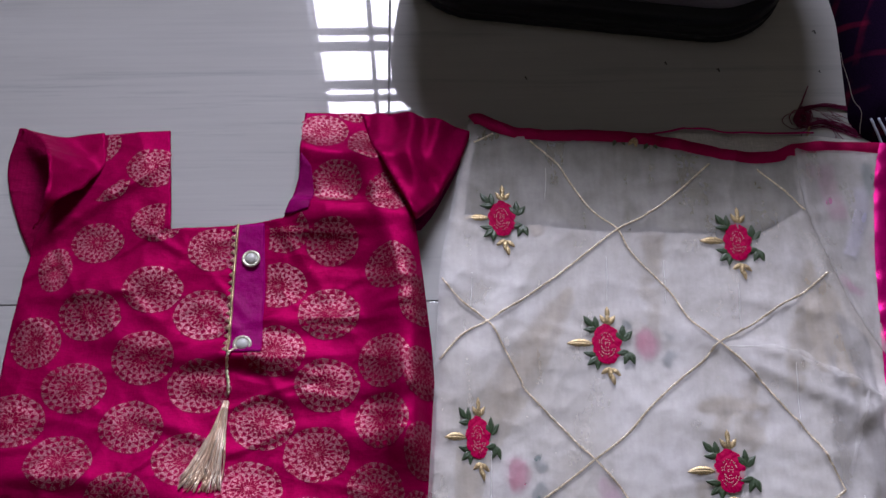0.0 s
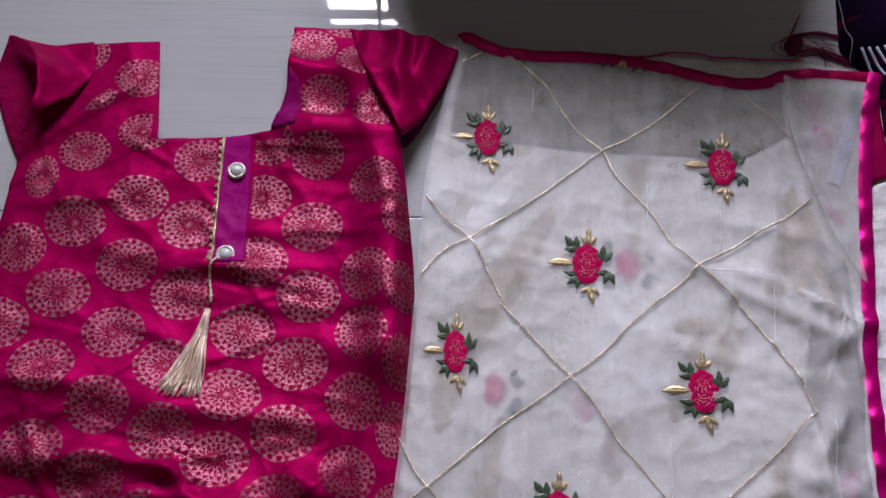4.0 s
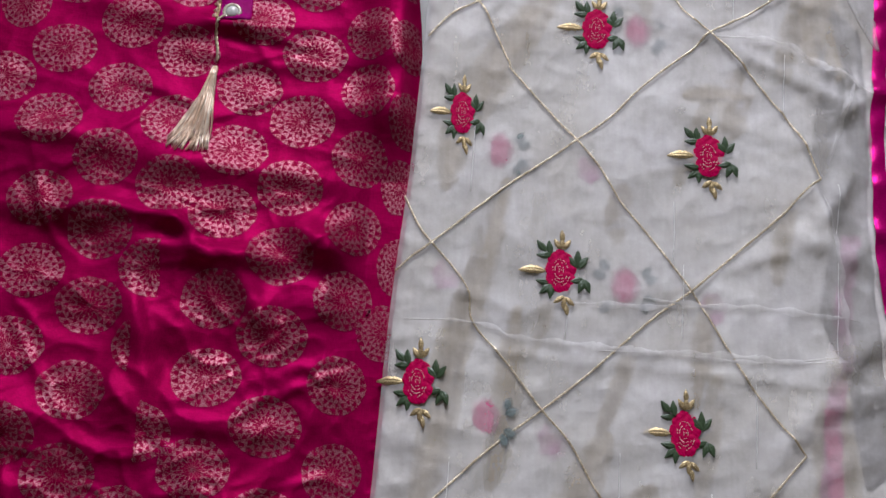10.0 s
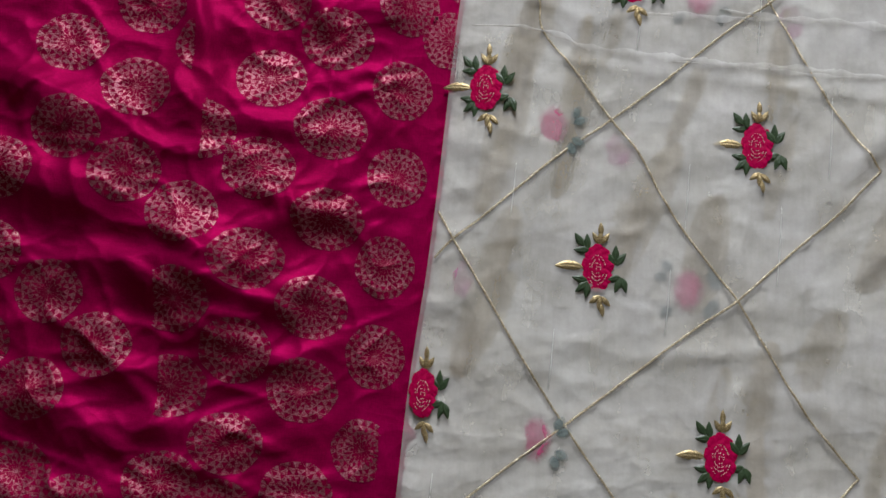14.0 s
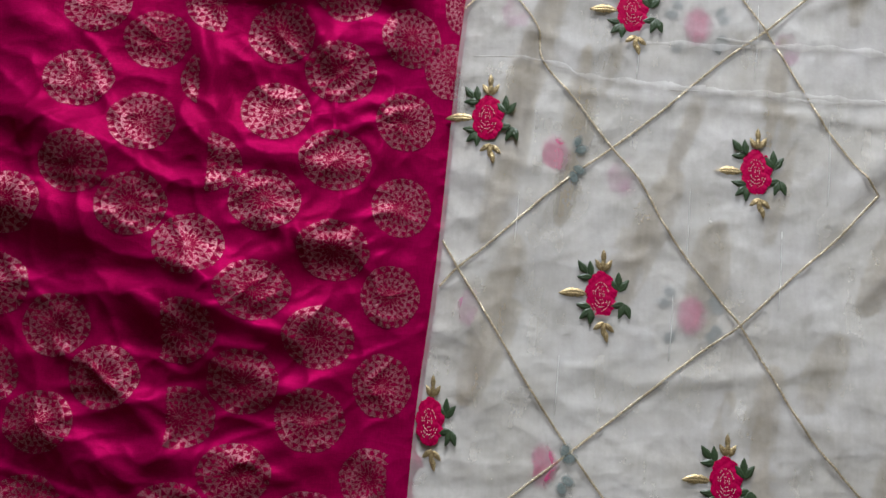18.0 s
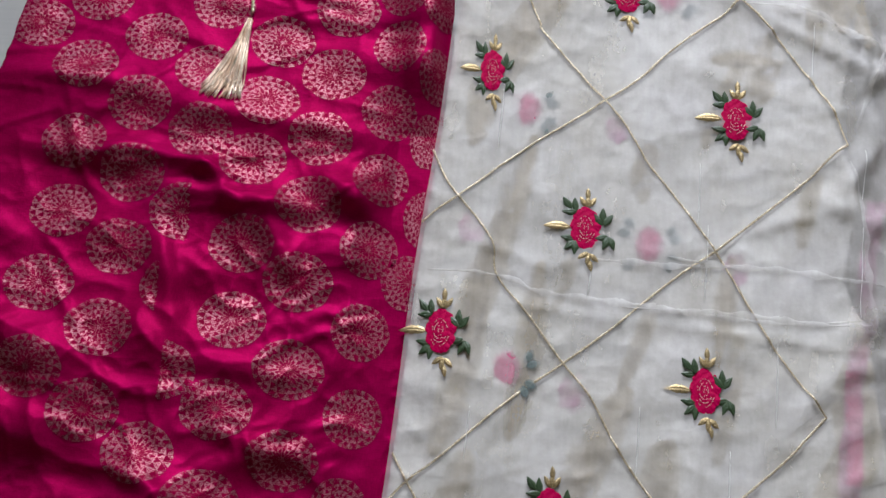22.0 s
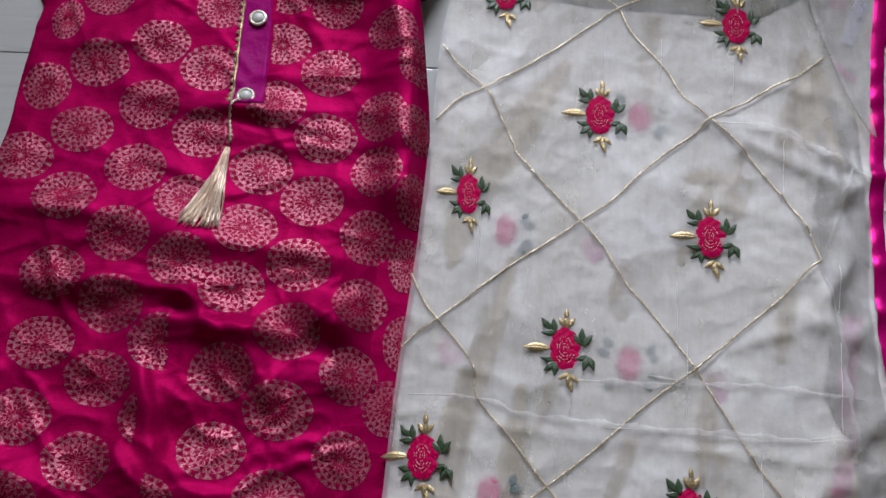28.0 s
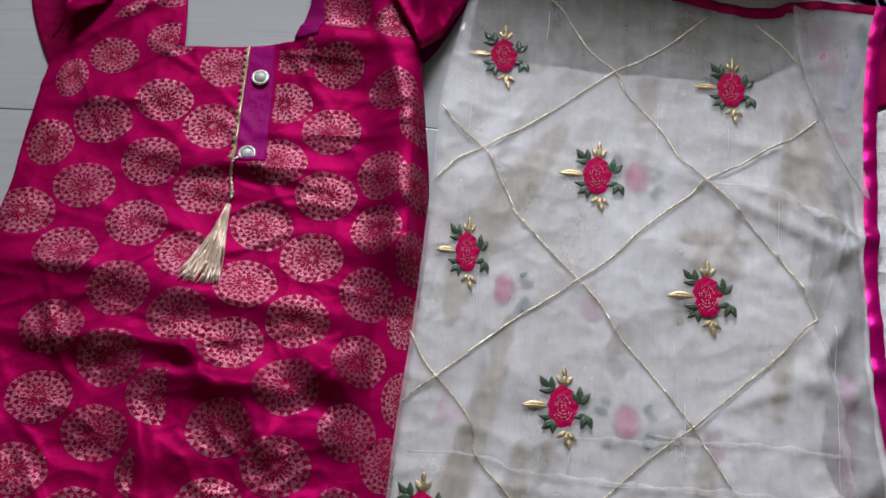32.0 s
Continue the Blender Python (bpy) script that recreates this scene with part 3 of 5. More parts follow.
SKIRT_FOLDS = [(-0.601, -0.397, -0.536, -0.427, 9, 20, 28), (-0.62, -0.40, -0.59, -0.405, 5, 12, 20), (-0.60, -0.475, -0.44, -0.525, 6, 12, 30), (-0.426, -0.542, -0.405, -0.574, 10, 12, 25), (-0.62, -0.56, -0.48, -0.565, 5, 12, 30),
               (-0.442, -0.537, -0.41, -0.549, 5, 5, 9), (-0.445, -0.406, -0.424, -0.459, 6, 10, 20), (-0.362, -0.496, -0.319, -0.507, 5, 9, 10), (-0.384, -0.433, -0.33, -0.436, 4, 10, 9), (-0.355, -0.522, -0.294, -0.501, 4, 10, 12),
               (-0.461, -0.456, -0.408, -0.459, 5, 12, 14), (-0.294, -0.514, -0.251, -0.523, 3, 10, 12), (-0.347, -0.511, -0.307, -0.48, 4, 10, 12)]
SKIRT_FOLDS += []
HEM_FOLDS = [(-0.486, -0.565, -0.425, -0.596, 6, 9, 22), (-0.62, -0.625, -0.481, -0.622, 5, 12, 32), (-0.54, -0.680, -0.437, -0.652, 6, 10, 30), (-0.62, -0.690, -0.53, -0.70, 5, 10, 28), (-0.407, -0.577, -0.359, -0.593, 5, 7, 9),
             (-0.359, -0.588, -0.31, -0.564, 4, 10, 12), (-0.354, -0.648, -0.295, -0.625, 4, 10, 12), (-0.406, -0.624, -0.338, -0.642, 4, 9, 10), (-0.404, -0.726, -0.36, -0.699, 5, 10, 14), (-0.5, -0.627, -0.452, -0.697, 6, 12, 22),
             (-0.467, -0.713, -0.405, -0.705, 7, 12, 16), (-0.628, -0.664, -0.554, -0.671, 5, 14, 26), (-0.535, -0.701, -0.486, -0.729, 6, 14, 26), (-0.524, -0.772, -0.462, -0.774, 10, 16, 30)]
HEM_FOLDS += [(-0.397, -0.74, -0.332, -0.712, 4, 9, 12), (-0.618, -0.766, -0.57, -0.779, 8, 14, 24)]
# sharp brows, below which the cloth falls away towards the room
BROWS = [(-0.335, 0.221, -0.238, 0.206, 17, 22, 36), (-0.72, -0.450, -0.42, -0.550, 38, 260, 95), (-0.60, -0.150, -0.42, -0.168, 11, 70, 50), (-0.43, -0.222, -0.35, -0.262, 9, 40, 28), (-0.275, -0.244, -0.215, -0.246, 6, 40, 22)]
# stretches that lean to the room (positive) or to the window (negative): place, slope
LEANS = [(-0.547, -0.194, 0.12), (-0.492, -0.164, 0.21), (-0.492, -0.239, 0.38), (-0.43, -0.192, 0.3), (-0.373, -0.214, 0.12), (-0.488, -0.318, 0.22), (-0.37, -0.302, 0.22),
         (-0.307, -0.262, 0.18), (-0.306, -0.336, 0.26), (-0.311, -0.19, 0.15), (-0.249, -0.16, 0.08), (-0.24, -0.223, -0.15), (-0.547, -0.278, -0.12), (-0.299, -0.119, -0.1),
         (-0.556, -0.123, -0.1), (-0.563, -0.445, 0.26), (-0.566, -0.354, -0.1), (-0.497, -0.398, -0.05), (-0.249, -0.385, -0.04), (-0.246, -0.469, -0.04), (-0.539, 0.029, 0.2),
         (-0.29, 0.11, 0.21), (-0.244, 0.083, 0.3), (-0.233, 0.024, 0.4), (-0.234, -0.04, 0.38), (-0.48, -0.015, 0.09), (-0.456, -0.598, 0.22), (-0.42, -0.355, 0.38),
         (-0.44, -0.43, 0.33), (-0.616, -0.4, 0.2), (-0.36, -0.341, 0.2), (-0.314, -0.385, 0.12)]
LEANS += [(-0.6, -0.36, 0.15), (-0.4, -0.25, 0.2), (-0.43, -0.29, 0.2)]
LEANS += [(-0.592, -0.501, 0.2), (-0.542, -0.52, 0.15), (-0.501, -0.507, 0.2), (-0.531, -0.465, 0.12), (-0.438, -0.558, -0.16), (-0.388, -0.592, -0.14), (-0.386, -0.545, -0.12), (-0.434, -0.605, -0.14), (-0.35, -0.616, -0.1), (-0.322, -0.574, -0.1), (-0.552, -0.522, 0.25), (-0.513, -0.504, 0.2), (-0.569, -0.46, 0.15), (-0.464, -0.479, 0.15), (-0.447, -0.52, 0.15), (-0.422, -0.434, 0.12), (-0.359, -0.509, 0.1)]
BROAD_LEANS = [(-0.53, -0.46, 0.13, 0.06), (-0.43, -0.45, 0.09, 0.05), (-0.35, -0.47, 0.06, 0.04)]

CREASES = []
crease_rnd = random.Random(52)
for k in range(110):
    cx, cy, ca, cl = crease_rnd.uniform(-0.66, -0.22), crease_rnd.uniform(-0.85, 0.12), crease_rnd.gauss(-0.15, 0.55), crease_rnd.uniform(0.010, 0.040)
    CREASES.append((cx - cl * math.cos(ca), cy - cl * math.sin(ca), cx + cl * math.cos(ca), cy + cl * math.sin(ca), crease_rnd.uniform(0.0008, 0.0024), crease_rnd.uniform(0.0035, 0.010), crease_rnd.uniform(0.0028, 0.007)))


def tunic_height(x, y):
    x, y = np.asarray(x, float), np.asarray(y, float)
    z = 0.014 + 0.0024 * wrinkle(x, y, 0.08, 3.1) + 0.0009 * wrinkle(x, y, 0.03, 7.7)
    low = np.clip((-y - 0.1) / 0.3, 0, 1)
    z = z + low * 0.0022 * wrinkle(x, y, 0.055, 11.4)
    z = z + (0.0010 + 0.0020 * low) * (1 - np.abs(wrinkle(x + 0.4 * y, y - 0.3 * x, 0.06, 13.3)) * 2.4).clip(0, 1) ** 2
    z = z + (0.0006 + 0.0012 * low) * (1 - np.abs(wrinkle(x - 0.5 * y, y + 0.2 * x, 0.033, 17.9)) * 2.4).clip(0, 1) ** 2
    z = z - 0.007 * np.exp(-((x - np.interp(y, [-1.1, -0.6, -0.23, 0.03, 0.2], [-0.212, -0.212, -0.184, -0.184, -0.22])) / 0.022) ** 2)
    for x0, y0, x1, y1, h, wide, steep in CHEST_FOLDS + WAIST_FOLDS + SKIRT_FOLDS + HEM_FOLDS:
        z = z + ridge(x, y, x0, y0, x1, y1, h * 0.001, wide * 0.001, steep * 0.001)
    for x0, y0, x1, y1, h, wide, steep in BROWS:
        z = z + brow(x, y, x0, y0, x1, y1, h * 0.001, wide * 0.001, steep * 0.001)
    for x0, y0, lean in LEANS:
        z = z + lean * (y - y0) * np.exp(-((x - x0) ** 2 + (y - y0) ** 2) / (2 * 0.024 ** 2))
    for x0, y0, lean, wide in BROAD_LEANS:
        z = z + lean * (y - y0) * np.exp(-((x - x0) ** 2 + (y - y0) ** 2) / (2 * wide ** 2))
    for c in CREASES:
        z = z + ridge(x, y, *c)
    near = np.clip((x + 0.262) / 0.035, 0, 1) * np.clip((-0.10 - y) / 0.08, 0, 1)
    z = z * (1 - near) + np.minimum(z, 0.0125) * near
    return np.maximum(z, 0.005)


tunic = thing("tunic", "magenta brocade tunic with round rose-gold medallions, spread on the floor", "tunic")
left_side = smooth_line([(-0.553, 0.250), (-0.580, 0.190), (-0.605, 0.130), (-0.617, 0.033), (-0.622, -0.054), (-0.632, -0.136), (-0.645, -0.20), (-0.68, -0.40), (-0.71, -0.65), (-0.74, -1.10)], 0.01)
right_side = smooth_line([(-0.215, -1.10), (-0.212, -0.60), (-0.195, -0.40), (-0.186, -0.230), (-0.180, -0.095), (-0.182, -0.023), (-0.187, 0.028), (-0.200, 0.127), (-0.222, 0.195), (-0.262, 0.276)], 0.01)
neck = [(-0.324, 0.276), (-0.327, 0.190), (-0.341, 0.139), (-0.393, 0.134), (-0.463, 0.130), (-0.475, 0.256)]
part("body", sheet("body", np.vstack([left_side, right_side, neck]), tunic_height, M_MAGENTA, 0.0022, 0.003), tunic, "magenta brocade front, softly creased")


def back_height(x, y):
    return np.full(np.shape(x), 0.004)


inset = [(-0.322, 0.268), (-0.323, 0.19), (-0.337, 0.150), (-0.36, 0.136), (-0.468, 0.126), (-0.479, 0.25)]
left_in = [(q[0] + 0.004, q[1] - 0.003) for q in left_side]
right_in = [(q[0] - 0.004, q[1] - 0.003) for q in right_side]
part("back", sheet("back", np.vstack([left_in, right_in, inset]), back_height, M_LINING, 0.02), tunic, "plain purple-magenta back layer")
part("neck_facing", sheet("neck_facing", [(-0.3245, 0.215), (-0.328, 0.180), (-0.341, 0.1405), (-0.330, 0.142), (-0.314, 0.146), (-0.310, 0.17), (-0.313, 0.200)],
                          lambda x, y: tunic_height(x, y) + 0.0015, M_LINING, 0.003, 0.001), tunic, "purple turned-in neck facing")


SEAM_L = smooth_line([(-0.548, 0.2535), (-0.543, 0.215), (-0.558, 0.180), (-0.588, 0.140), (-0.613, 0.112)], 0.006)
SEAM_R = smooth_line([(-0.260, 0.276), (-0.249, 0.235), (-0.235, 0.200), (-0.214, 0.160), (-0.200, 0.127)], 0.006)


def sleeve_left():
    def top(x, y):
        rim = np.interp(y, [0.112, 0.150, 0.200, 0.238, 0.263], [-0.613, -0.590, -0.593, -0.616, -0.646])
        d = np.clip((x - rim) / 0.06, 0, 1)
        puff = 0.046 * (1 - d) ** 1.8 * np.clip((0.263 - y) / 0.06, 0, 1) * np.clip((y - 0.105) / 0.05, 0.05, 1)
        pleat = 0.0050 * np.sin((x * 0.9 + y) * 140) * np.clip(d, 0, 1) * np.clip((0.245 - y) / 0.04, 0, 1) * np.clip((-0.545 - x) / 0.02, 0, 1)
        return tunic_height(x, y) + 0.0006 + puff + pleat + 0.0012 * wrinkle(x, y, 0.03, 2.2)

    outer = smooth_line([(-0.646, 0.263), (-0.622, 0.252), (-0.596, 0.247), (-0.575, 0.2505), (-0.548, 0.2535)], 0.006)
    seam = SEAM_L
    cuff = smooth_line([(-0.613, 0.112), (-0.590, 0.150), (-0.593, 0.200), (-0.616, 0.238), (-0.646, 0.263)], 0.006)
    s = part("sleeve", sheet("sleeve", np.vstack([outer, seam[1:], cuff[1:-1]]), top, M_MAGENTA, 0.003, 0.001), tunic, "plain magenta cap sleeve with a gaping cuff")
    under = np.vstack([smooth_line([(-0.645, 0.261), (-0.656, 0.225), (-0.650, 0.188), (-0.634, 0.145), (-0.616, 0.108)], 0.006), smooth_line([(-0.604, 0.112), (-0.578, 0.160), (-0.582, 0.215), (-0.612, 0.247), (-0.640, 0.2615), (-0.645, 0.261)], 0.006)[:-1]])
    part("sleeve_lining", sheet("sleeve_lining", under, lambda x, y: 0.003 + 0.013 * np.clip((y - 0.215) / 0.045, 0, 1) ** 2, M_INSIDE, 0.003, 0.001), s, "crimson wrong side inside the cuff")


def sleeve_right():
    def top(x, y):
        d = np.clip((x + 0.25) / 0.11, 0, 1)
        return tunic_height(x, y) + 0.0025 + 0.014 * np.sin(np.pi * np.clip(d, 0, 1)) + 0.006 * np.sin(d * 19 + y * 30 + 3 * wrinkle(x, y, 0.06, 6.1)) * d * (1 - d) * 2.5 + 0.0024 * wrinkle(x, y, 0.025, 5.2)

    edge = np.vstack([smooth_line([(-0.263, 0.2755), (-0.220, 0.2705), (-0.180, 0.260), (-0.138, 0.249)], 0.006), smooth_line([(-0.138, 0.249), (-0.147, 0.222), (-0.162, 0.188), (-0.182, 0.150), (-0.199, 0.128)], 0.006)[1:],
                      SEAM_R[::-1][1:-1]])
    s = part("sleeve", sheet("sleeve", edge, top, M_MAGENTA, 0.003, 0.012), tunic, "plain magenta cap sleeve lying flat")
    part("sleeve_lining", sheet("sleeve_lining", [(q[0] * 0.97 - 0.0055, q[1] * 0.97 + 0.004) for q in edge], back_height, M_LINING, 0.008), s)


sleeve_left()
sleeve_right()

# front placket with its gilt edging
part("placket", sheet("placket", [(-0.393, 0.1335), (-0.3935, 0.06), (-0.392, -0.017), (-0.357, -0.0175), (-0.358, 0.06), (-0.362, 0.1345)], lambda x, y: tunic_height(x, y) + 0.0016, M_PLACKET, 0.003, 0.0012),
     tunic, "plain purple-magenta silk button placket")
edge_line = smooth_line([(-0.3905, 0.134), (-0.3915, 0.06), (-0.3905, -0.018)], 0.003)
edge_z = tunic_height(edge_line[:, 0], edge_line[:, 1])
part("gold_edging", mesh_of("gold_edging", *tube(np.column_stack([edge_line, edge_z + 0.0024]), 0.0015, 6), M_GOLD), tunic, "thin gilt cord edging")
for k in range(17):
    y = 0.128 - k * 0.0088
    x = -0.3922
    z = float(tunic_height(np.array([x]), np.array([y]))[0]) + 0.0017
    v = [(x, y + 0.0036, z), (x, y - 0.0038, z), (x - 0.0048, y - 0.001, z), (x - 0.0018, y, z + 0.0016)]
    part("gold_point", mesh_of("gold_point", v, [(0, 2, 3), (3, 2, 1), (0, 3, 1), (0, 1, 2)], M_GOLDPOINT, False), tunic)


def button_meshes():
    rim, seg = [], 30
    for k in range(seg):
        a = 2 * math.pi * k / seg
        ring = [(0.0082 * math.cos(a) + 0.0017 * math.cos(q) * math.cos(a), 0.0082 * math.sin(a) + 0.0017 * math.cos(q) * math.sin(a), 0.0022 + 0.0016 * math.sin(q) + 0.0005 * (k % 2)) for q in np.linspace(0, 2 * math.pi, 8, endpoint=False)]
        rim.append(ring)
    v = [p for r in rim for p in r]
    f = [(i * 8 + j, ((i + 1) % seg) * 8 + j, ((i + 1) % seg) * 8 + (j + 1) % 8, i * 8 + (j + 1) % 8) for i in range(seg) for j in range(8)]
    dome, df = [(0, 0, 0.0062)], []
    for i in range(1, 6):
        t = i / 5 * math.pi / 2
        for k in range(24):
            a = 2 * math.pi * k / 24
            dome.append((0.0068 * math.sin(t) * math.cos(a), 0.0068 * math.sin(t) * math.sin(a), 0.0018 + 0.0044 * math.cos(t)))
    for k in range(24):
        df.append((0, 1 + k, 1 + (k + 1) % 24))
        for i in range(4):
            a, b = 1 + i * 24, 1 + (i + 1) * 24
            df.append((a + k, b + k, b + (k + 1) % 24, a + (k + 1) % 24))
    return mesh_of("button", v, f, M_SILVER), mesh_of("pearl", dome, df, M_PEARL)


M_PEARL, pn, pl_, pp = material("milky_pearl_resin")
pg = noise_node(pn, pl_, 260, 3)
pl_.new(ramp(pn, pl_, pg.outputs[0], [(0.3, (0.60, 0.61, 0.57)), (0.7, (0.70, 0.71, 0.67))]).outputs[0], pp.inputs["Base Color"])
pp.inputs["Roughness"].default_value = 0.22
pp.inputs["Coat Weight"].default_value = 0.4
rim_me, pearl_me = button_meshes()
for bx, by in ((-0.374, 0.092), (-0.3765, -0.008)):
    b = part("button", rim_me, tunic, "round milky pearl button in a gilt beaded rim")
    b.location = (bx, by, float(tunic_height(np.array([bx]), np.array([by]))[0]) + 0.0014)
    part("pearl", pearl_me, b, "milky white domed centre")


def tassel():
    top = np.array((-0.384, -0.012))
    line = smooth_line([(-0.383, -0.0125), (-0.389, -0.020), (-0.391, -0.034), (-0.3885, -0.048), (-0.388, -0.060)], 0.0012)
    z = tunic_height(line[:, 0], line[:, 1]) + 0.0022
    strands = []
    for ph in (0, math.pi):
        a = np.arange(len(line)) * 0.75 + ph
        strands.append(tube(np.column_stack([line[:, 0] + 0.0009 * np.cos(a), line[:, 1], z + 0.0009 * np.sin(a)]), 0.0009, 6))
    cord = part("tassel", mesh_of("tassel", *join(strands), M_CORD), tunic, "champagne silk tassel on a twisted gilt cord")
    capv, capf = tube([(-0.3882, -0.059, 0.0185), (-0.3884, -0.062, 0.019), (-0.3887, -0.066, 0.019), (-0.389, -0.069, 0.0185)], 0.0030, 10, [0.5, 1.0, 1.0, 0.8])
    part("tassel_cap", mesh_of("tassel_cap", capv, capf, M_SILVER), cord, "small silvery bead cap")
    rnd = random.Random(4)
    pieces = []
    for k in range(150):
        s, lift = rnd.uniform(-1, 1), rnd.uniform(0, 1)
        end = np.array((-0.408 + 0.0205 * s + rnd.uniform(-0.002, 0.002), -0.154 - 0.004 * (1 - s * s) + rnd.uniform(-0.008, 0.009)))
        start = np.array((-0.389 + 0.0020 * s, -0.068))
        bow = 0.0035 * (1 if s > 0 else 0.2) - 0.003 * s + rnd.uniform(-0.0015, 0.0015)
        curl = rnd.uniform(-0.0018, 0.0018)
        ln = smooth_line([start, start * 0.60 + end * 0.40 + (bow - 0.0022 * s, 0), start * 0.28 + end * 0.72 + (0.7 * bow + curl - 0.0012 * s, 0), end - (curl, 0)], 0.008)
        zz = tunic_height(ln[:, 0], ln[:, 1]) + 0.0012 + 0.0065 * lift * np.linspace(0.9, 0.45, len(ln))
        pieces.append(tube(np.column_stack([ln, zz]), 0.00040, 4))
    part("tassel_threads", mesh_of("tassel_threads", *join(pieces), M_TASSEL), cord, "loose skirt of champagne silk threads", "stuff")


tassel()

# woven medallions, column by column of the weave
MEDALLION_COLUMNS = [
    [(-0.583, 0.086), (-0.592, 0.002), (-0.607, -0.080), (-0.625, -0.478), (-0.625, -0.557), (-0.625, -0.640)],
    [(-0.541, 0.116), (-0.540, 0.032), (-0.547, -0.047), (-0.553, -0.123), (-0.553, -0.207), (-0.551, -0.282), (-0.564, -0.356), (-0.564, -0.438), (-0.561, -0.593), (-0.571, -0.682), (-0.572, -0.756)],
    [(-0.491, 0.210), (-0.480, 0.141), (-0.477, 0.062), (-0.481, -0.014), (-0.485, -0.089), (-0.493, -0.161), (-0.490, -0.237), (-0.492, -0.314), (-0.499, -0.396), (-0.504, -0.476), (-0.514, -0.639), (-0.518, -0.784)],
    [(-0.415, 0.107), (-0.420, 0.031), (-0.420, -0.047), (-0.428, -0.123), (-0.428, -0.188), (-0.435, -0.275), (-0.435, -0.351), (-0.437, -0.433), (-0.447, -0.513), (-0.446, -0.594), (-0.441, -0.672), (-0.443, -0.758)],
    [(-0.343, 0.131), (-0.345, 0.063), (-0.346, -0.008), (-0.354, -0.087), (-0.364, -0.152), (-0.371, -0.216), (-0.372, -0.304), (-0.373, -0.381), (-0.378, -0.467), (-0.383, -0.552), (-0.385, -0.637), (-0.387, -0.720), (-0.390, -0.780)],
    [(-0.303, 0.253), (-0.287, 0.190), (-0.289, 0.117), (-0.290, 0.032), (-0.290, -0.047), (-0.298, -0.120), (-0.306, -0.189), (-0.310, -0.259), (-0.314, -0.339), (-0.314, -0.426), (-0.311, -0.511), (-0.319, -0.594), (-0.322, -0.669), (-0.320, -0.761)],
    [(-0.228, 0.178), (-0.227, 0.092), (-0.198, 0.051), (-0.232, -0.017), (-0.234, -0.084), (-0.239, -0.158), (-0.242, -0.230), (-0.248, -0.303), (-0.249, -0.386), (-0.249, -0.469), (-0.255, -0.553), (-0.258, -0.635), (-0.265, -0.719)],
    [(-0.193, -0.033), (-0.192, -0.113), (-0.198, -0.188), (-0.198, -0.269), (-0.207, -0.335)],
]


def medallion_plan(seed):
    """One medallion in a unit disc: a star of bare petals between gilt veins, then rings of gilt cells, each round a triangle of bare cloth."""
    rnd = random.Random(seed)
    n, radii = 20, (0.41, 0.61, 0.81, 1.01)
    step = 2 * math.pi / n
    polys = []

    def at(r, a):
        return (r * math.cos(a), r * math.sin(a))

    def within(size, pts):
        mid = (sum(p[0] for p in pts) / len(pts), sum(p[1] for p in pts) / len(pts))
        return tuple((mid[0] + size * (p[0] - mid[0]), mid[1] + size * (p[1] - mid[1])) for p in pts)

    def rimmed(pts, size):
        """A bare cell with a gilt rim round it."""
        bare, m = within(size, pts), len(pts)
        return [((pts[q], pts[(q + 1) % m], bare[(q + 1) % m], bare[q]), 1) for q in range(m)] + [(bare, 0)]

    turns = [[(k + 0.5 * (i % 2)) * step + rnd.uniform(-0.12, 0.12) * step for k in range(n)] for i, _ in enumerate(radii)]
    heights = [[r + rnd.uniform(-0.03, 0.03) for k in range(n)] for r in radii]

    def corner(ring, k):
        return at(heights[ring][k % n], turns[ring][k % n])

    for k in range(n):
        # long bare petals between gilt veins; every second vein splits into a small gilt leaf
        a0, a1 = turns[0][k], turns[0][(k + 1) % n] + (2 * math.pi if k == n - 1 else 0.0)
        foot, left, right, mid = at(0.06, (a0 + a1) / 2), corner(0, k), corner(0, k + 1), at(0.25, (a0 + a1) / 2)
        polys.append((((0.0, 0.0), at(0.06, a0), foot, at(0.06, a1)), 1))
        if k % 2:
            polys += rimmed((at(0.06, a0), left, right, at(0.06, a1), foot), rnd.uniform(0.62, 0.74))
        else:
            polys += [((at(0.06, a0), at(0.26, a0), mid, at(0.26, a1), at(0.06, a1), foot), 0)]
            polys += [((at(0.26, a0), left, mid), 1), ((left, right, mid), 0), ((mid, right, at(0.26, a1)), 1)]
    for ring in range(3):
        for k in range(n):
            foot, next_foot = corner(ring, k), corner(ring, k + 1)
            left, right = (corner(ring + 1, k - 1), corner(ring + 1, k)) if ring % 2 == 0 else (corner(ring + 1, k), corner(ring + 1, k + 1))
            if ring == 2:
                gap = rnd.uniform(0.08, 0.28)
                a, b = [tuple(p[i] + gap * (q[i] - p[i]) for i in (0, 1)) for p, q in ((left, right), (right, left))]
                polys.append(((foot, a, b), 1))
            else:
                polys.append(((foot, left, right), 1))
            polys += rimmed((foot, right, next_foot), rnd.uniform(0.78, 0.93))
    out = []
    for poly, gilt in polys:
        for q in range(1, len(poly) - 1):
            a, b, c = poly[0], poly[q], poly[q + 1]
            ab, bc, ca = [((p[0] + r[0]) / 2, (p[1] + r[1]) / 2) for p, r in ((a, b), (b, c), (c, a))]
            for t in ((a, ab, ca), (ab, b, bc), (ca, bc, c), (ab, bc, ca)):
                area = (t[1][0] - t[0][0]) * (t[2][1] - t[0][1]) - (t[1][1] - t[0][1]) * (t[2][0] - t[0][0])
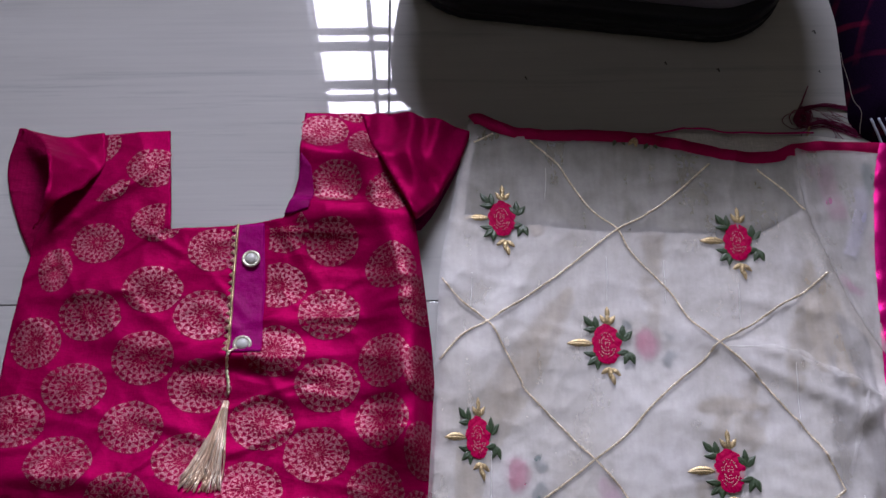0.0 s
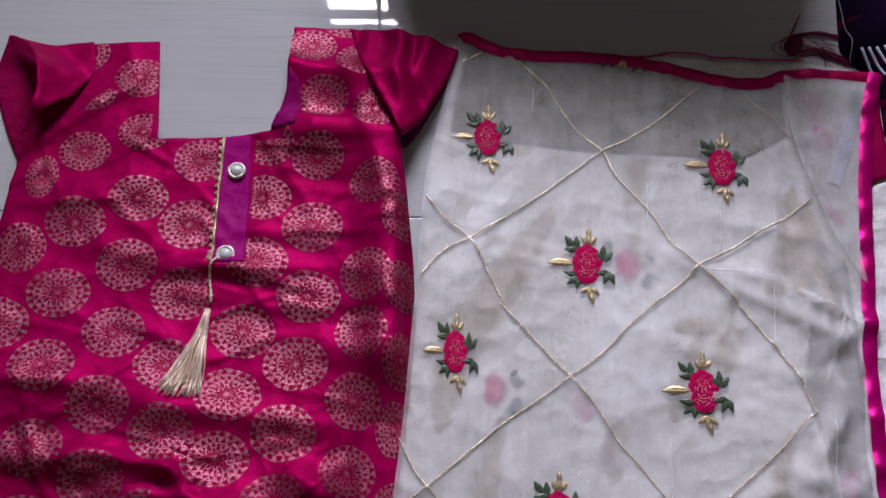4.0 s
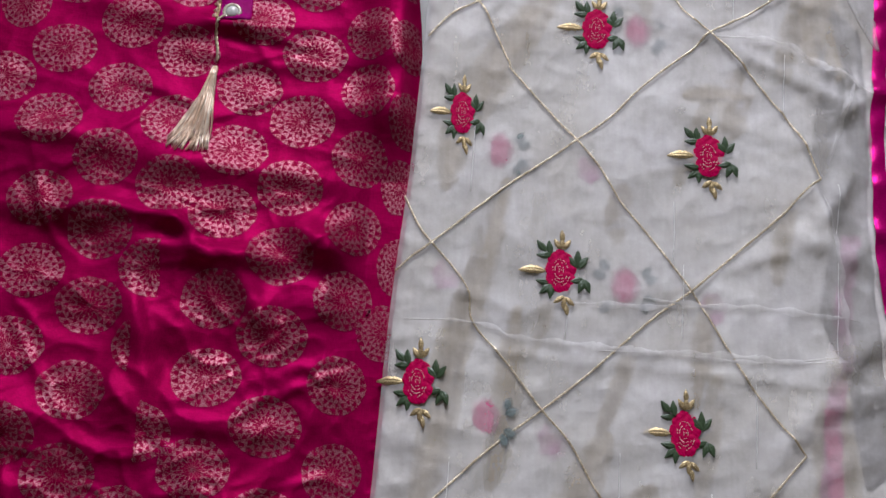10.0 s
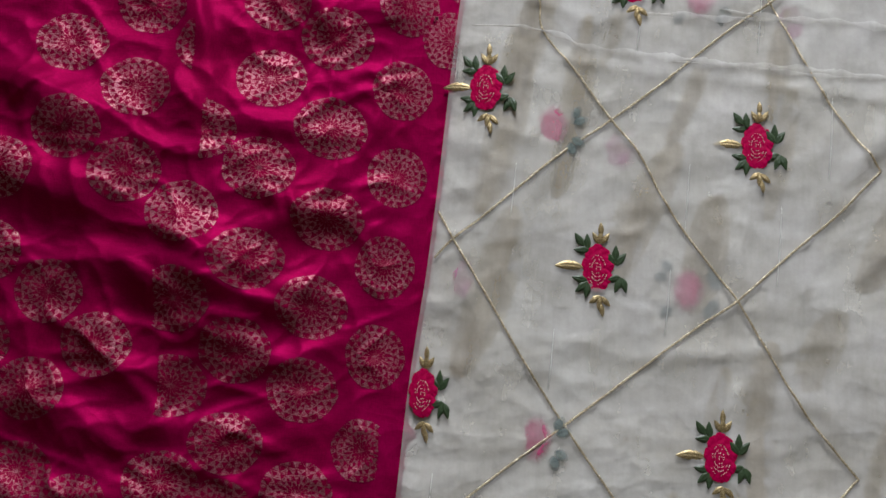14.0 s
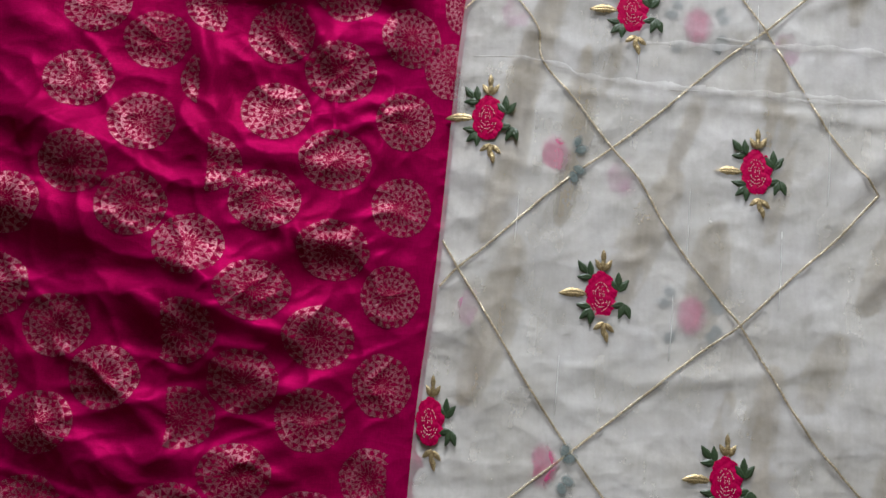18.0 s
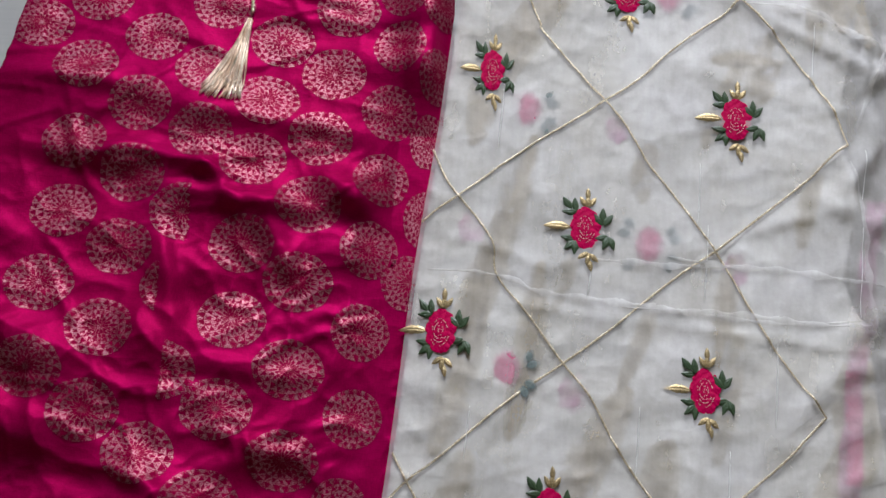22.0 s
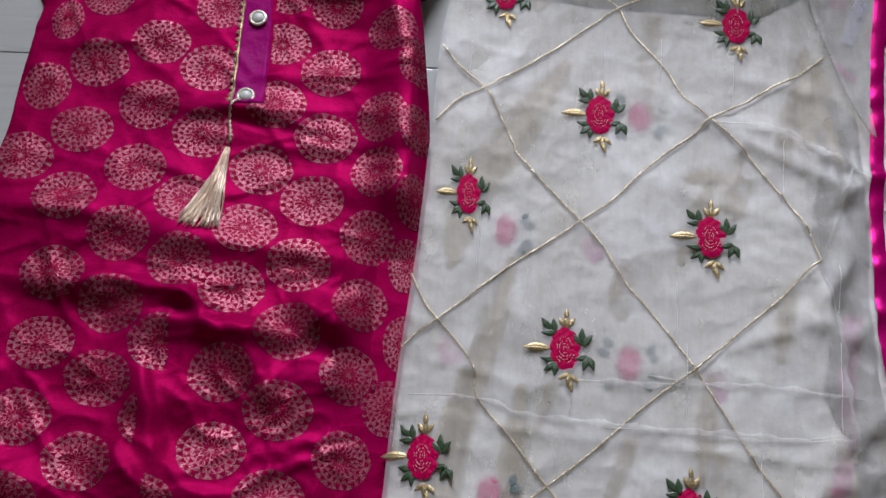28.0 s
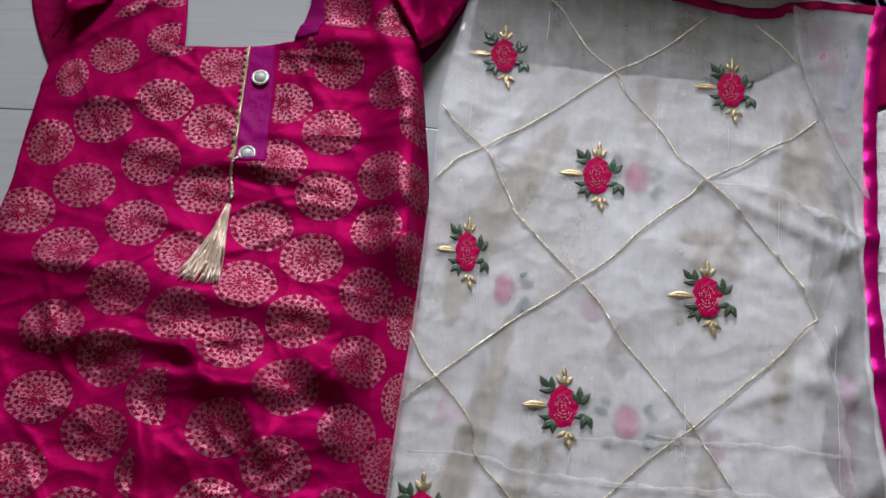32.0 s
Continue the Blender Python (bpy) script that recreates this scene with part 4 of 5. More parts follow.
                if abs(area) > 1e-7:
                    out.append((t if area > 0 else (t[0], t[2], t[1]), gilt))
    return out


PLANS = [medallion_plan(k) for k in range(5)]


def medallion(x0, y0, turn, rx, ry, cut):
    verts, faces, mats, index = [], [], [], {}
    ct, st = math.cos(turn), math.sin(turn)
    for tri, gilt in PLANS[int(abs(x0 * 7000 + y0 * 3000)) % 5]:
        q = [(x0 + rx * (u * ct - v * st), y0 + ry * (u * st + v * ct)) for u, v in tri]
        if not cut(sum(p[0] for p in q) / 3, sum(p[1] for p in q) / 3):
            continue
        f = []
        for p in q:
            key = (round(p[0], 6), round(p[1], 6))
            if key not in index:
                index[key] = len(verts)
                verts.append(p)
            f.append(index[key])
        if len(set(f)) == 3:
            faces.append(tuple(f))
            mats.append(gilt)
    if not faces:
        return None
    v = np.array(verts)
    me = mesh_of("woven_medallion", np.column_stack([v, tunic_height(v[:, 0], v[:, 1]) + 0.0005]).tolist(), faces, M_FIGURE)
    me.materials.append(M_ZARI)
    me.polygons.foreach_set("material_index", mats)
    return me


def on_body(x, y):
    if y > -0.0175 and -0.3945 < x < -0.356 and y < 0.136:
        return False
    if y > 0.129 and NECK_L - 0.002 < x < NECK_R + 0.004:
        return False
    if y > 0.112 and (x < np.interp(y, SEAM_L[::-1, 1], SEAM_L[::-1, 0]) or x > np.interp(y, SEAM_R[::-1, 1], SEAM_R[::-1, 0])):
        return False
    if y > 0.274:
        return False
    lx = np.interp(-y, -left_side[:, 1], left_side[:, 0])
    rx = np.interp(y, right_side[:, 1], right_side[:, 0])
    return lx + 0.001 < x < rx - 0.001


# places where a pleat swallows one side of a medallion: near this point, only that side shows
PLEATS = [(-0.435, -0.275, -1, -0.423), (-0.435, -0.351, -1, -0.442), (-0.437, -0.433, 1, -0.427), (-0.265, -0.719, -1, -0.25), (-0.446, -0.594, 1, -0.456), (-0.441, -0.672, 1, -0.448)]
rnd = random.Random(11)
for column in MEDALLION_COLUMNS:
    for mx, my in column:
        lift = (float(tunic_height(np.array([mx]), np.array([my]))[0]) - 0.016) / 1.11
        mx, my = mx + (-0.172 - mx) * lift, my + (-0.66 - my) * lift  # humped cloth carries its weave inwards
        cut = on_body
        for qx, qy, side, at in PLEATS:
            if math.hypot(mx - qx, my - qy) < 0.012:
                cut = (lambda s, a: lambda x, y: on_body(x, y) and (x - a) * s > 0)(side, at)
        size = float(np.interp(my, (0.03, 0.11), (1.0, 0.86)))
        width = 0.5 * (0.0325 + 0.0008) + 0.10 * max(0.0, 0.084 - my) * (my > -0.3) if mx < -0.575 and my > -0.1 else size * 0.0325 if mx < -0.245 + 0.04 * my else (0.027 if mx < -0.205 else 0.019)
        me = medallion(mx, my, 0.03 + rnd.uniform(-0.06, 0.06), width + rnd.uniform(-0.0006, 0.0006), size * 0.0285 + rnd.uniform(-0.0008, 0.0008), cut)
        if me:
            part("woven_medallion", me, tunic)


# cut-off slivers of medallions along the shoulder seams
for mx, my, cut in ((-0.556, 0.238, lambda x, y: x > -0.5425 and y < 0.250), (-0.540, 0.187, lambda x, y: y < 0.189 and x - y > -0.712), (-0.246, 0.229, lambda x, y: x < np.interp(y, SEAM_R[::-1, 1], SEAM_R[::-1, 0])),
                    (-0.266, 0.288, lambda x, y: y < 0.2745 and x < -0.259)):
    me = medallion(mx, my, 0.2, 0.028, 0.0245, cut)
    if me:
        part("woven_medallion", me, tunic)


# ---- the dupatta ----
def veil_height(x, y, folds=None):
    x, y = np.asarray(x, float), np.asarray(y, float)
    z = 0.0118 + 0.0013 * wrinkle(x, y, 0.09, 21.0) + 0.0010 * wrinkle(x * 2.2, y, 0.06, 23.0)
    z = z + 0.0016 * (1 - np.abs(wrinkle(x + 0.3 * y, y * 1.3, 0.08, 27.0)) * 2.6).clip(0, 1) ** 3 + 0.0009 * (1 - np.abs(wrinkle(x * 1.5, y - 0.4 * x, 0.045, 29.0)) * 2.6).clip(0, 1) ** 3
    z = z + 0.012 * np.exp(-((x + 0.165 + 0.03 * (y + 0.3)) / 0.045) ** 2) * np.clip((0.25 - y) / 0.15, 0, 1)
    for x0, y0, x1, y1, h, w, s in (VEIL_FOLDS + VEIL_CREASES if folds is None else folds):
        z = z + ridge(x, y, x0, y0, x1, y1, h * 0.001, w, s)
    return np.maximum(z, 0.0110)


VEIL_FOLDS = [(-0.20, -0.333, -0.06, -0.352, 0.8, 0.005, 0.0035), (-0.06, -0.352, 0.10, -0.363, 0.9, 0.005, 0.0035), (0.10, -0.363, 0.23, -0.375, 0.8, 0.005, 0.0035),
              (0.13, -0.02, 0.235, -0.075, 4, 0.014, 0.006), (0.215, -0.16, 0.235, -0.31, 4, 0.012, 0.008), (0.245, -0.06, 0.262, -0.13, 5, 0.012, 0.006),
              (-0.115, -0.02, -0.130, -0.15, 3, 0.014, 0.008), (-0.07, 0.10, -0.125, -0.01, 3, 0.014, 0.008), (-0.12, -0.22, -0.15, -0.36, 3, 0.014, 0.008),
              (0.16, 0.04, 0.215, 0.03, 3, 0.014, 0.006), (0.10, -0.10, 0.20, -0.125, 2, 0.012, 0.006), (0.24, -0.19, 0.262, -0.24, 5, 0.010, 0.006),
              (-0.10, -0.42, -0.14, -0.52, 2, 0.012, 0.008), (0.0, -0.48, 0.10, -0.46, 1.5, 0.01, 0.006), (0.02, -0.62, 0.15, -0.60, 1.5, 0.01, 0.006), (-0.16, -0.60, -0.18, -0.74, 2, 0.012, 0.008)]

VEIL_FOLDS += [(0.178, -0.022, 0.249, -0.057, 5, 0.012, 0.008), (0.249, -0.057, 0.273, -0.16, 6, 0.01, 0.01), (0.255, -0.088, 0.28, -0.069, 6, 0.01, 0.008), (0.22, -0.203, 0.244, -0.173, 5, 0.009, 0.008), (0.25, -0.242, 0.277, -0.218, 5, 0.01, 0.009),
               (0.219, -0.209, 0.241, -0.342, 3, 0.006, 0.006), (0.226, -0.353, 0.277, -0.319, 6, 0.014, 0.012), (0.229, -0.391, 0.273, -0.373, 5, 0.012, 0.012), (0.223, -0.209, 0.247, -0.147, 6, 0.01, 0.01), (0.205, -0.228, 0.244, -0.244, 4, 0.01, 0.01),
               (0.216, -0.062, 0.25, -0.091, 4, 0.009, 0.009), (0.144, -0.25, 0.205, -0.234, 2.5, 0.01, 0.008), (0.173, -0.434, 0.206, -0.394, 4, 0.012, 0.012), (0.192, -0.522, 0.229, -0.489, 4, 0.01, 0.01)]
VEIL_CREASES = []
crease_rnd = random.Random(77)
for k in range(90):
    cx, cy, ca = crease_rnd.uniform(-0.14, 0.27), crease_rnd.uniform(-0.80, 0.20), crease_rnd.choice((crease_rnd.uniform(-0.5, 0.5), crease_rnd.uniform(1.2, 1.9)))
    if k % 3 == 0:
        cx, cy = crease_rnd.uniform(0.13, 0.27), crease_rnd.uniform(-0.35, 0.15)
    cl = crease_rnd.uniform(0.015, 0.07)
    VEIL_CREASES.append((cx - cl * math.cos(ca), cy - cl * math.sin(ca), cx + cl * math.cos(ca), cy + cl * math.sin(ca), crease_rnd.uniform(0.5, 1.7), crease_rnd.uniform(0.003, 0.012), crease_rnd.uniform(0.003, 0.009)))

dupatta = thing("dupatta", "sheer cream dupatta with crimson roses, gold lattice and magenta hem", "dupatta")
veil_left = smooth_line([(-0.138, 0.276), (-0.159, 0.162), (-0.173, 0.080), (-0.179, -0.023), (-0.185, -0.118), (-0.190, -0.190), (-0.198, -0.269), (-0.204, -0.345), (-0.211, -0.474), (-0.217, -0.559), (-0.226, -0.656), (-0.232, -0.779), (-0.245, -1.10)], 0.008)
hem = smooth_line([(0.334, 0.226), (0.300, 0.228), (0.241, 0.228), (0.201, 0.217), (0.163, 0.217), (0.114, 0.229), (0.064, 0.240), (0.001, 0.246), (-0.056, 0.247), (-0.094, 0.253), (-0.127, 0.272), (-0.138, 0.276)], 0.008)
veil_right = smooth_line([(0.290, -1.10), (0.288, -0.70), (0.289, -0.45), (0.282, -0.33), (0.279, -0.241), (0.277, -0.149), (0.285, -0.052), (0.298, 0.077), (0.308, 0.160), (0.326, 0.222)], 0.008)
part("top_layer", sheet("top_layer", np.vstack([veil_left, veil_right, hem[:-1]]), veil_height, M_SHEER, 0.0036), dupatta, "sheer cream organza top layer")


def under_height(x, y):
    """The layer beneath follows the broad folds of the top one, but not its small creases."""
    return veil_height(x, y, VEIL_FOLDS) - 0.0028 + 0.0003 * wrinkle(x, y, 0.05, 31.0)


under_edge = np.vstack([[(q[0] + 0.004, q[1]) for q in veil_left[3:]], [(0.42, -1.10), (0.44, -0.30), (0.43, 0.0), (0.42, 0.115), (0.325, 0.098), (0.300, 0.090), (0.303, 0.13), (0.318, 0.215)], smooth_line([(0.30, 0.238), (0.25, 0.244), (0.16, 0.247), (0.115, 0.252), (0.05, 0.244), (-0.05, 0.236), (-0.12, 0.25)], 0.01)])
part("under_layer", sheet("under_layer", under_edge, under_height, M_UNDER, 0.006, 0.004), dupatta, "cream under layer showing through")

# soft beige sheets under the organza, the shade of its folds put into colour
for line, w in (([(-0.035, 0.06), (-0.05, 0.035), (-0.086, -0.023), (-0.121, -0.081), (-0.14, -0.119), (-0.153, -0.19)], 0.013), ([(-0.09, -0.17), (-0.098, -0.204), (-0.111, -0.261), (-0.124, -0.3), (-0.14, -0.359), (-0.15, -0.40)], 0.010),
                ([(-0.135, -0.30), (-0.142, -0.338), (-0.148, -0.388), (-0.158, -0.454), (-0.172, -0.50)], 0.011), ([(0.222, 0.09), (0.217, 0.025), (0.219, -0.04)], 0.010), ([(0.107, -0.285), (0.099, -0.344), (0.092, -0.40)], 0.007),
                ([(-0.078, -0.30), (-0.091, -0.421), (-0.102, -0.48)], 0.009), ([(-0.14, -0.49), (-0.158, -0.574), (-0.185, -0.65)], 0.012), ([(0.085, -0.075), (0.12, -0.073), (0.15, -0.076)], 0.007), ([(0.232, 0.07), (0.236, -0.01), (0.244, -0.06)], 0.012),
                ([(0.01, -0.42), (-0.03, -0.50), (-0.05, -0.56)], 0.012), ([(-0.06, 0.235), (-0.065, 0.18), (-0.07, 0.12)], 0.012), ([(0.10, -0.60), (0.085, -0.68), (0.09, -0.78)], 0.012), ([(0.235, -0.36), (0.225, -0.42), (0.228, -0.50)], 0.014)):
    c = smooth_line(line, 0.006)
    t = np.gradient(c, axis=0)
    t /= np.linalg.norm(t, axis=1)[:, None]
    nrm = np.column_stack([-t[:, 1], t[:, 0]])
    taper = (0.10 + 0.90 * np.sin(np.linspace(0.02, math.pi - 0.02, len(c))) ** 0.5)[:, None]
    for share, lift, mat in ((1.7, 0.0007, M_SOFTSHADE), (1.25, 0.0010, M_SOFTSHADE), (0.75, 0.0013, M_FOLDSHADE)):
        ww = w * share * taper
        part("shade_sheet", sheet("shade_sheet", np.vstack([c + nrm * ww, (c - nrm * ww)[::-1]]), (lambda e: lambda x, y: under_height(x, y) + e)(lift), mat, 0.004), dupatta, "beige sheet standing for shade under the organza")



# the bag's shadow on the top end, laid in as an olive sheet
part("shade_sheet", sheet("shade_sheet", [(-0.126, 0.258), (-0.140, 0.20), (-0.146, 0.150), (-0.10, 0.138), (-0.06, 0.134), (0.0, 0.129), (0.06, 0.126), (0.17, 0.120), (0.222, 0.15), (0.222, 0.212), (0.17, 0.209), (0.12, 0.22), (0.04, 0.234), (-0.05, 0.238)], lambda x, y: under_height(x, y) + 0.0017, M_BAGSHADE, 0.006, 0.001), dupatta, "beige sheet standing for shade under the organza")

# grey sheet that darkens the right edge like shade among its folds
part("shade_sheet", sheet("shade_sheet", [(0.232, 0.04), (0.272, 0.0), (0.270, -0.10), (0.266, -0.22), (0.272, -0.33), (0.276, -0.45), (0.250, -0.47), (0.236, -0.36), (0.214, -0.30), (0.228, -0.22), (0.212, -0.14), (0.226, -0.06)], lambda x, y: under_height(x, y) + 0.0012, M_GREYSHADE, 0.006, 0.001), dupatta, "grey sheet standing for fold shade under the organza")
# thin beige streaks at random, more fold shade painted under the organza
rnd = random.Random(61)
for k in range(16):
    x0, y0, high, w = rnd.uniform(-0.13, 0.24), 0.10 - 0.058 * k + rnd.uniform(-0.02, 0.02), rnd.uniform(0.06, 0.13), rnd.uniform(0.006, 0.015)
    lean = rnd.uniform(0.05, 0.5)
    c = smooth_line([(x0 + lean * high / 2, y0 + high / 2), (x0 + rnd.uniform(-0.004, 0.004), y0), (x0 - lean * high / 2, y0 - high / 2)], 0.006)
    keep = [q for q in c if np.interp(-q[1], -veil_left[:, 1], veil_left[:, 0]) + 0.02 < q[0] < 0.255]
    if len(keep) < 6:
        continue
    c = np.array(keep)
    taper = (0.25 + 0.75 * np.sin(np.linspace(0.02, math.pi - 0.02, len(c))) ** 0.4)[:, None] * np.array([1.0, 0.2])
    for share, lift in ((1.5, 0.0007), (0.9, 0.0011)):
        part("shade_sheet", sheet("shade_sheet", np.vstack([c + share * w * taper, (c - share * w * taper)[::-1]]), (lambda e: lambda x, y: under_height(x, y) + e)(lift), M_SOFTSHADE, 0.004), dupatta, "thin beige sheet standing for fold shade under the organza")


# stretches where the folded organza lies double, with straight pressed edges
rnd = random.Random(35)
for k in range(34):
    cx, cy, turn = rnd.uniform(-0.12, 0.24), (0.16 - 0.029 * k if k < 30 else rnd.uniform(-0.5, 0.1)), rnd.choice((rnd.gauss(0.0, 0.25), rnd.gauss(0.9, 0.2), rnd.gauss(-0.8, 0.2)))
    a, b, skew = rnd.uniform(0.03, 0.085), rnd.uniform(0.02, 0.055), rnd.uniform(-0.4, 0.4)
    quad = [(u * a + v * b * skew, v * b * (1 + 0.3 * u * skew)) for u, v in ((-1, -1), (1, -1), (1, 1), (-1, 1))]
    quad = [(cx + p * math.cos(turn) - q * math.sin(turn), cy + p * math.sin(turn) + q * math.cos(turn)) for p, q in quad]
    quad = [(min(max(p, float(np.interp(-q, -veil_left[:, 1], veil_left[:, 0])) + 0.012), 0.268), min(q, 0.205)) for p, q in quad]
    part("doubled_fold", sheet("doubled_fold", quad, (lambda e: lambda x, y: under_height(x, y) + e)(0.0003 + 0.00018 * (k % 5)), M_DOUBLED, 0.008), dupatta, "pressed double layer of organza")


def ribbon(name, line, half, z0, label, wob=0.0012, mat=None, draped=False):
    c = smooth_line(line, 0.004)
    t = np.gradient(c, axis=0)
    t /= np.linalg.norm(t, axis=1)[:, None]
    nrm = np.column_stack([-t[:, 1], t[:, 0]])
    s = np.cumsum(np.r_[0, np.linalg.norm(np.diff(c, axis=0), axis=1)])
    cols = []
    for k, u in enumerate(np.linspace(-1, 1, 9)):
        w = half * (1 + 0.02 * np.sin(s * 60))
        at = c + nrm * (u * w)[:, None]
        base = z0(at[:, 0], at[:, 1]) if draped else z0(c[:, 0], c[:, 1])
        z = base + 0.0016 + wob * (np.sin(s * 190 + u * 0.8) + 0.5 * np.sin(s * 83)) * (0.6 + 0.4 * np.sin(s * 37)) + 0.0012 * (1 - u * u)
        cols.append(np.column_stack([at, z]))
    n = len(c)
    v = np.stack(cols, 1).reshape(-1, 3).tolist()
    f = [(i * 9 + k, i * 9 + k + 1, (i + 1) * 9 + k + 1, (i + 1) * 9 + k) for i in range(n - 1) for k in range(8)]
    return part(name, mesh_of(name, v, f, mat or M_RIBBON), dupatta, label)


ribbon("ribbon_hem", [(-0.136, 0.268), (-0.127, 0.270), (-0.094, 0.253), (-0.056, 0.247), (0.001, 0.246), (0.064, 0.240), (0.114, 0.229), (0.163, 0.217), (0.201, 0.217), (0.241, 0.228), (0.334, 0.226)], 0.0073, lambda x, y: veil_height(x, y) - 0.001, "crimson magenta satin ribbon hem", 0.0008, M_HEM)
ribbon("ribbon_hem", [(0.328, 0.230), (0.316, 0.190), (0.308, 0.150), (0.298, 0.077), (0.291, 0.0), (0.285, -0.052), (0.279, -0.12), (0.277, -0.180), (0.278, -0.241), (0.284, -0.30), (0.292, -0.36), (0.296, -0.50), (0.294, -0.8), (0.294, -1.1)], 0.0074, lambda x, y: veil_height(x, y) + 0.002, "shiny magenta satin ribbon hem", 0.0010)
ribbon("inner_ribbon", [(0.220, -0.392), (0.222, -0.43), (0.221, -0.48), (0.217, -0.50)], 0.008, lambda x, y: under_height(x, y) - 0.0006, "strong pink band showing through the organza", 0.0002, M_PINKBAND, True)
ribbon("inner_ribbon", [(0.246, -0.22), (0.243, -0.26), (0.236, -0.31), (0.232, -0.36), (0.223, -0.40), (0.222, -0.44), (0.214, -0.50), (0.212, -0.60)], 0.011, lambda x, y: under_height(x, y) - 0.0009, "pink ribbon showing through the organza", 0.0002, M_PALEPINK, True)
part("inner_hem", sheet("inner_hem", [(0.288, 0.088), (0.306, 0.094), (0.332, 0.106), (0.420, 0.122), (0.420, 0.134), (0.331, 0.130), (0.328, 0.18), (0.333, 0.228), (0.318, 0.226), (0.300, 0.15)], lambda x, y: 0.0118 + 0.0012 * wrinkle(x, y, 0.03, 51.0), M_HEM, 0.004, 0.003), dupatta, "crimson hem of the lower layer in shade")
ribbon("inner_hem", [(0.06, 0.247), (0.115, 0.256), (0.16, 0.250), (0.25, 0.2475)], 0.0012, under_height, "thin magenta rolled edge of the lower layer", 0.0004)

# the corner flap turned over on itself
flap_edge = np.vstack([smooth_line([(0.222, 0.221), (0.222, 0.18), (0.2255, 0.138), (0.241, 0.077), (0.259, 0.024), (0.283, -0.027)], 0.005), smooth_line([(0.285, -0.027), (0.289, 0.03), (0.298, 0.09), (0.307, 0.160), (0.322, 0.218)], 0.006), [(0.28, 0.223)]])
part("turned_flap", sheet("turned_flap", flap_edge, lambda x, y: veil_height(x, y) + 0.0025 + 0.009 * np.exp(-((x - np.interp(y, [-0.027, 0.024, 0.077, 0.138, 0.221], [0.283, 0.259, 0.241, 0.2255, 0.222])) / 0.012) ** 2), M_SHEER, 0.004, 0.002), dupatta, "corner of organza turned over in a soft fold")
# shaded grey layer, added to darken the cloth under the flap
part("shade_sheet", sheet("shade_sheet", [(0.226, 0.214), (0.227, 0.15), (0.243, 0.088), (0.262, 0.036), (0.282, -0.01), (0.287, 0.04), (0.294, 0.09), (0.305, 0.16), (0.315, 0.214)], lambda x, y: veil_height(x, y) - 0.0016, M_GREYSHADE, 0.004), dupatta, "grey sheet standing for shade under the turned flap")
for line, w, mt, lb in (([(0.255, 0.205), (0.258, 0.165), (0.262, 0.135)], 0.010, M_PALEPINK, "pink embroidery showing through"), ([(0.235, 0.206), (0.243, 0.190)], 0.005, M_PALEPINK, "pink embroidery showing through"),
                        ([(0.291, 0.175), (0.289, 0.155), (0.279, 0.124), (0.266, 0.092)], 0.0075, M_LILAC, "bluish cloth showing through"),
                        ([(0.301, 0.205), (0.302, 0.185), (0.299, 0.165)], 0.006, M_GREENBAND, "grey-green embroidery showing through"), ([(0.252, 0.07), (0.262, 0.055), (0.275, 0.048)], 0.004, M_PALEPINK, "pink embroidery showing through")):
    ribbon("inner_motif", line, w, lambda x, y: veil_height(x, y) - 0.0008, lb, 0.0003, mt)


# sharp pressed creases, where the organza stands doubled in a thin line
for line in ([(0.12, -0.01), (0.186, -0.017), (0.227, -0.039), (0.258, -0.059), (0.278, -0.074)],
             [(0.221, -0.181), (0.232, -0.238), (0.236, -0.29), (0.243, -0.355)],
             [(0.104, -0.294), (0.178, -0.298), (0.252, -0.306)],
             [(-0.037, -0.297), (0.037, -0.298), (0.111, -0.296)],
             [(0.0, -0.343), (0.119, -0.344), (0.184, -0.348), (0.242, -0.348)],
             [(-0.188, -0.320), (-0.108, -0.322), (-0.081, -0.333), (-0.001, -0.339), (0.093, -0.346), (0.153, -0.350), (0.24, -0.342)],
             [(0.043, -0.29), (0.108, -0.296), (0.159, -0.294)],
             [(0.258, -0.059), (0.244, -0.104), (0.23, -0.146)]):
    c = smooth_line(line, 0.005)
    w = 0.0034 * (0.05 + 0.95 * np.sin(np.linspace(0.05, math.pi - 0.05, len(c)))) * (1 + 0.5 * np.sin(np.arange(len(c)) * 0.9))
    zc = veil_height(c[:, 0], c[:, 1])
    t = np.gradient(c, axis=0)
    t /= np.linalg.norm(t, axis=1)[:, None]
    nrm = np.column_stack([-t[:, 1], t[:, 0]])
    v = np.stack([np.column_stack([c + nrm * (u * w)[:, None], zc + 0.0001 + h]) for u, h in ((-1, 0.0), (0, 0.0007), (1, 0.0))], 1).reshape(-1, 3).tolist()
    f = [(i * 3 + k, i * 3 + k + 1, i * 3 + k + 4, i * 3 + k + 3) for i in range(len(c) - 1) for k in range(2)]
    part("pressed_crease", mesh_of("pressed_crease", v, f, M_CREASE), dupatta, "thin sharp crease in the organza")


# gold cord couched in a lattice
def cord(line, r=0.0009):
    c = smooth_line(line, 0.0008)
    z = veil_height(c[:, 0], c[:, 1]) - 0.0005
    t = np.gradient(c, axis=0)
    t /= np.linalg.norm(t, axis=1)[:, None]
    nrm = np.column_stack([-t[:, 1], t[:, 0]])
    strands = []
    for ph in (0, math.pi):
        a = np.arange(len(c)) * 1.15 + ph
        strands.append(tube(np.column_stack([c + nrm * (0.0007 * np.cos(a))[:, None], z + 0.0003 * np.sin(a)]), r, 5))
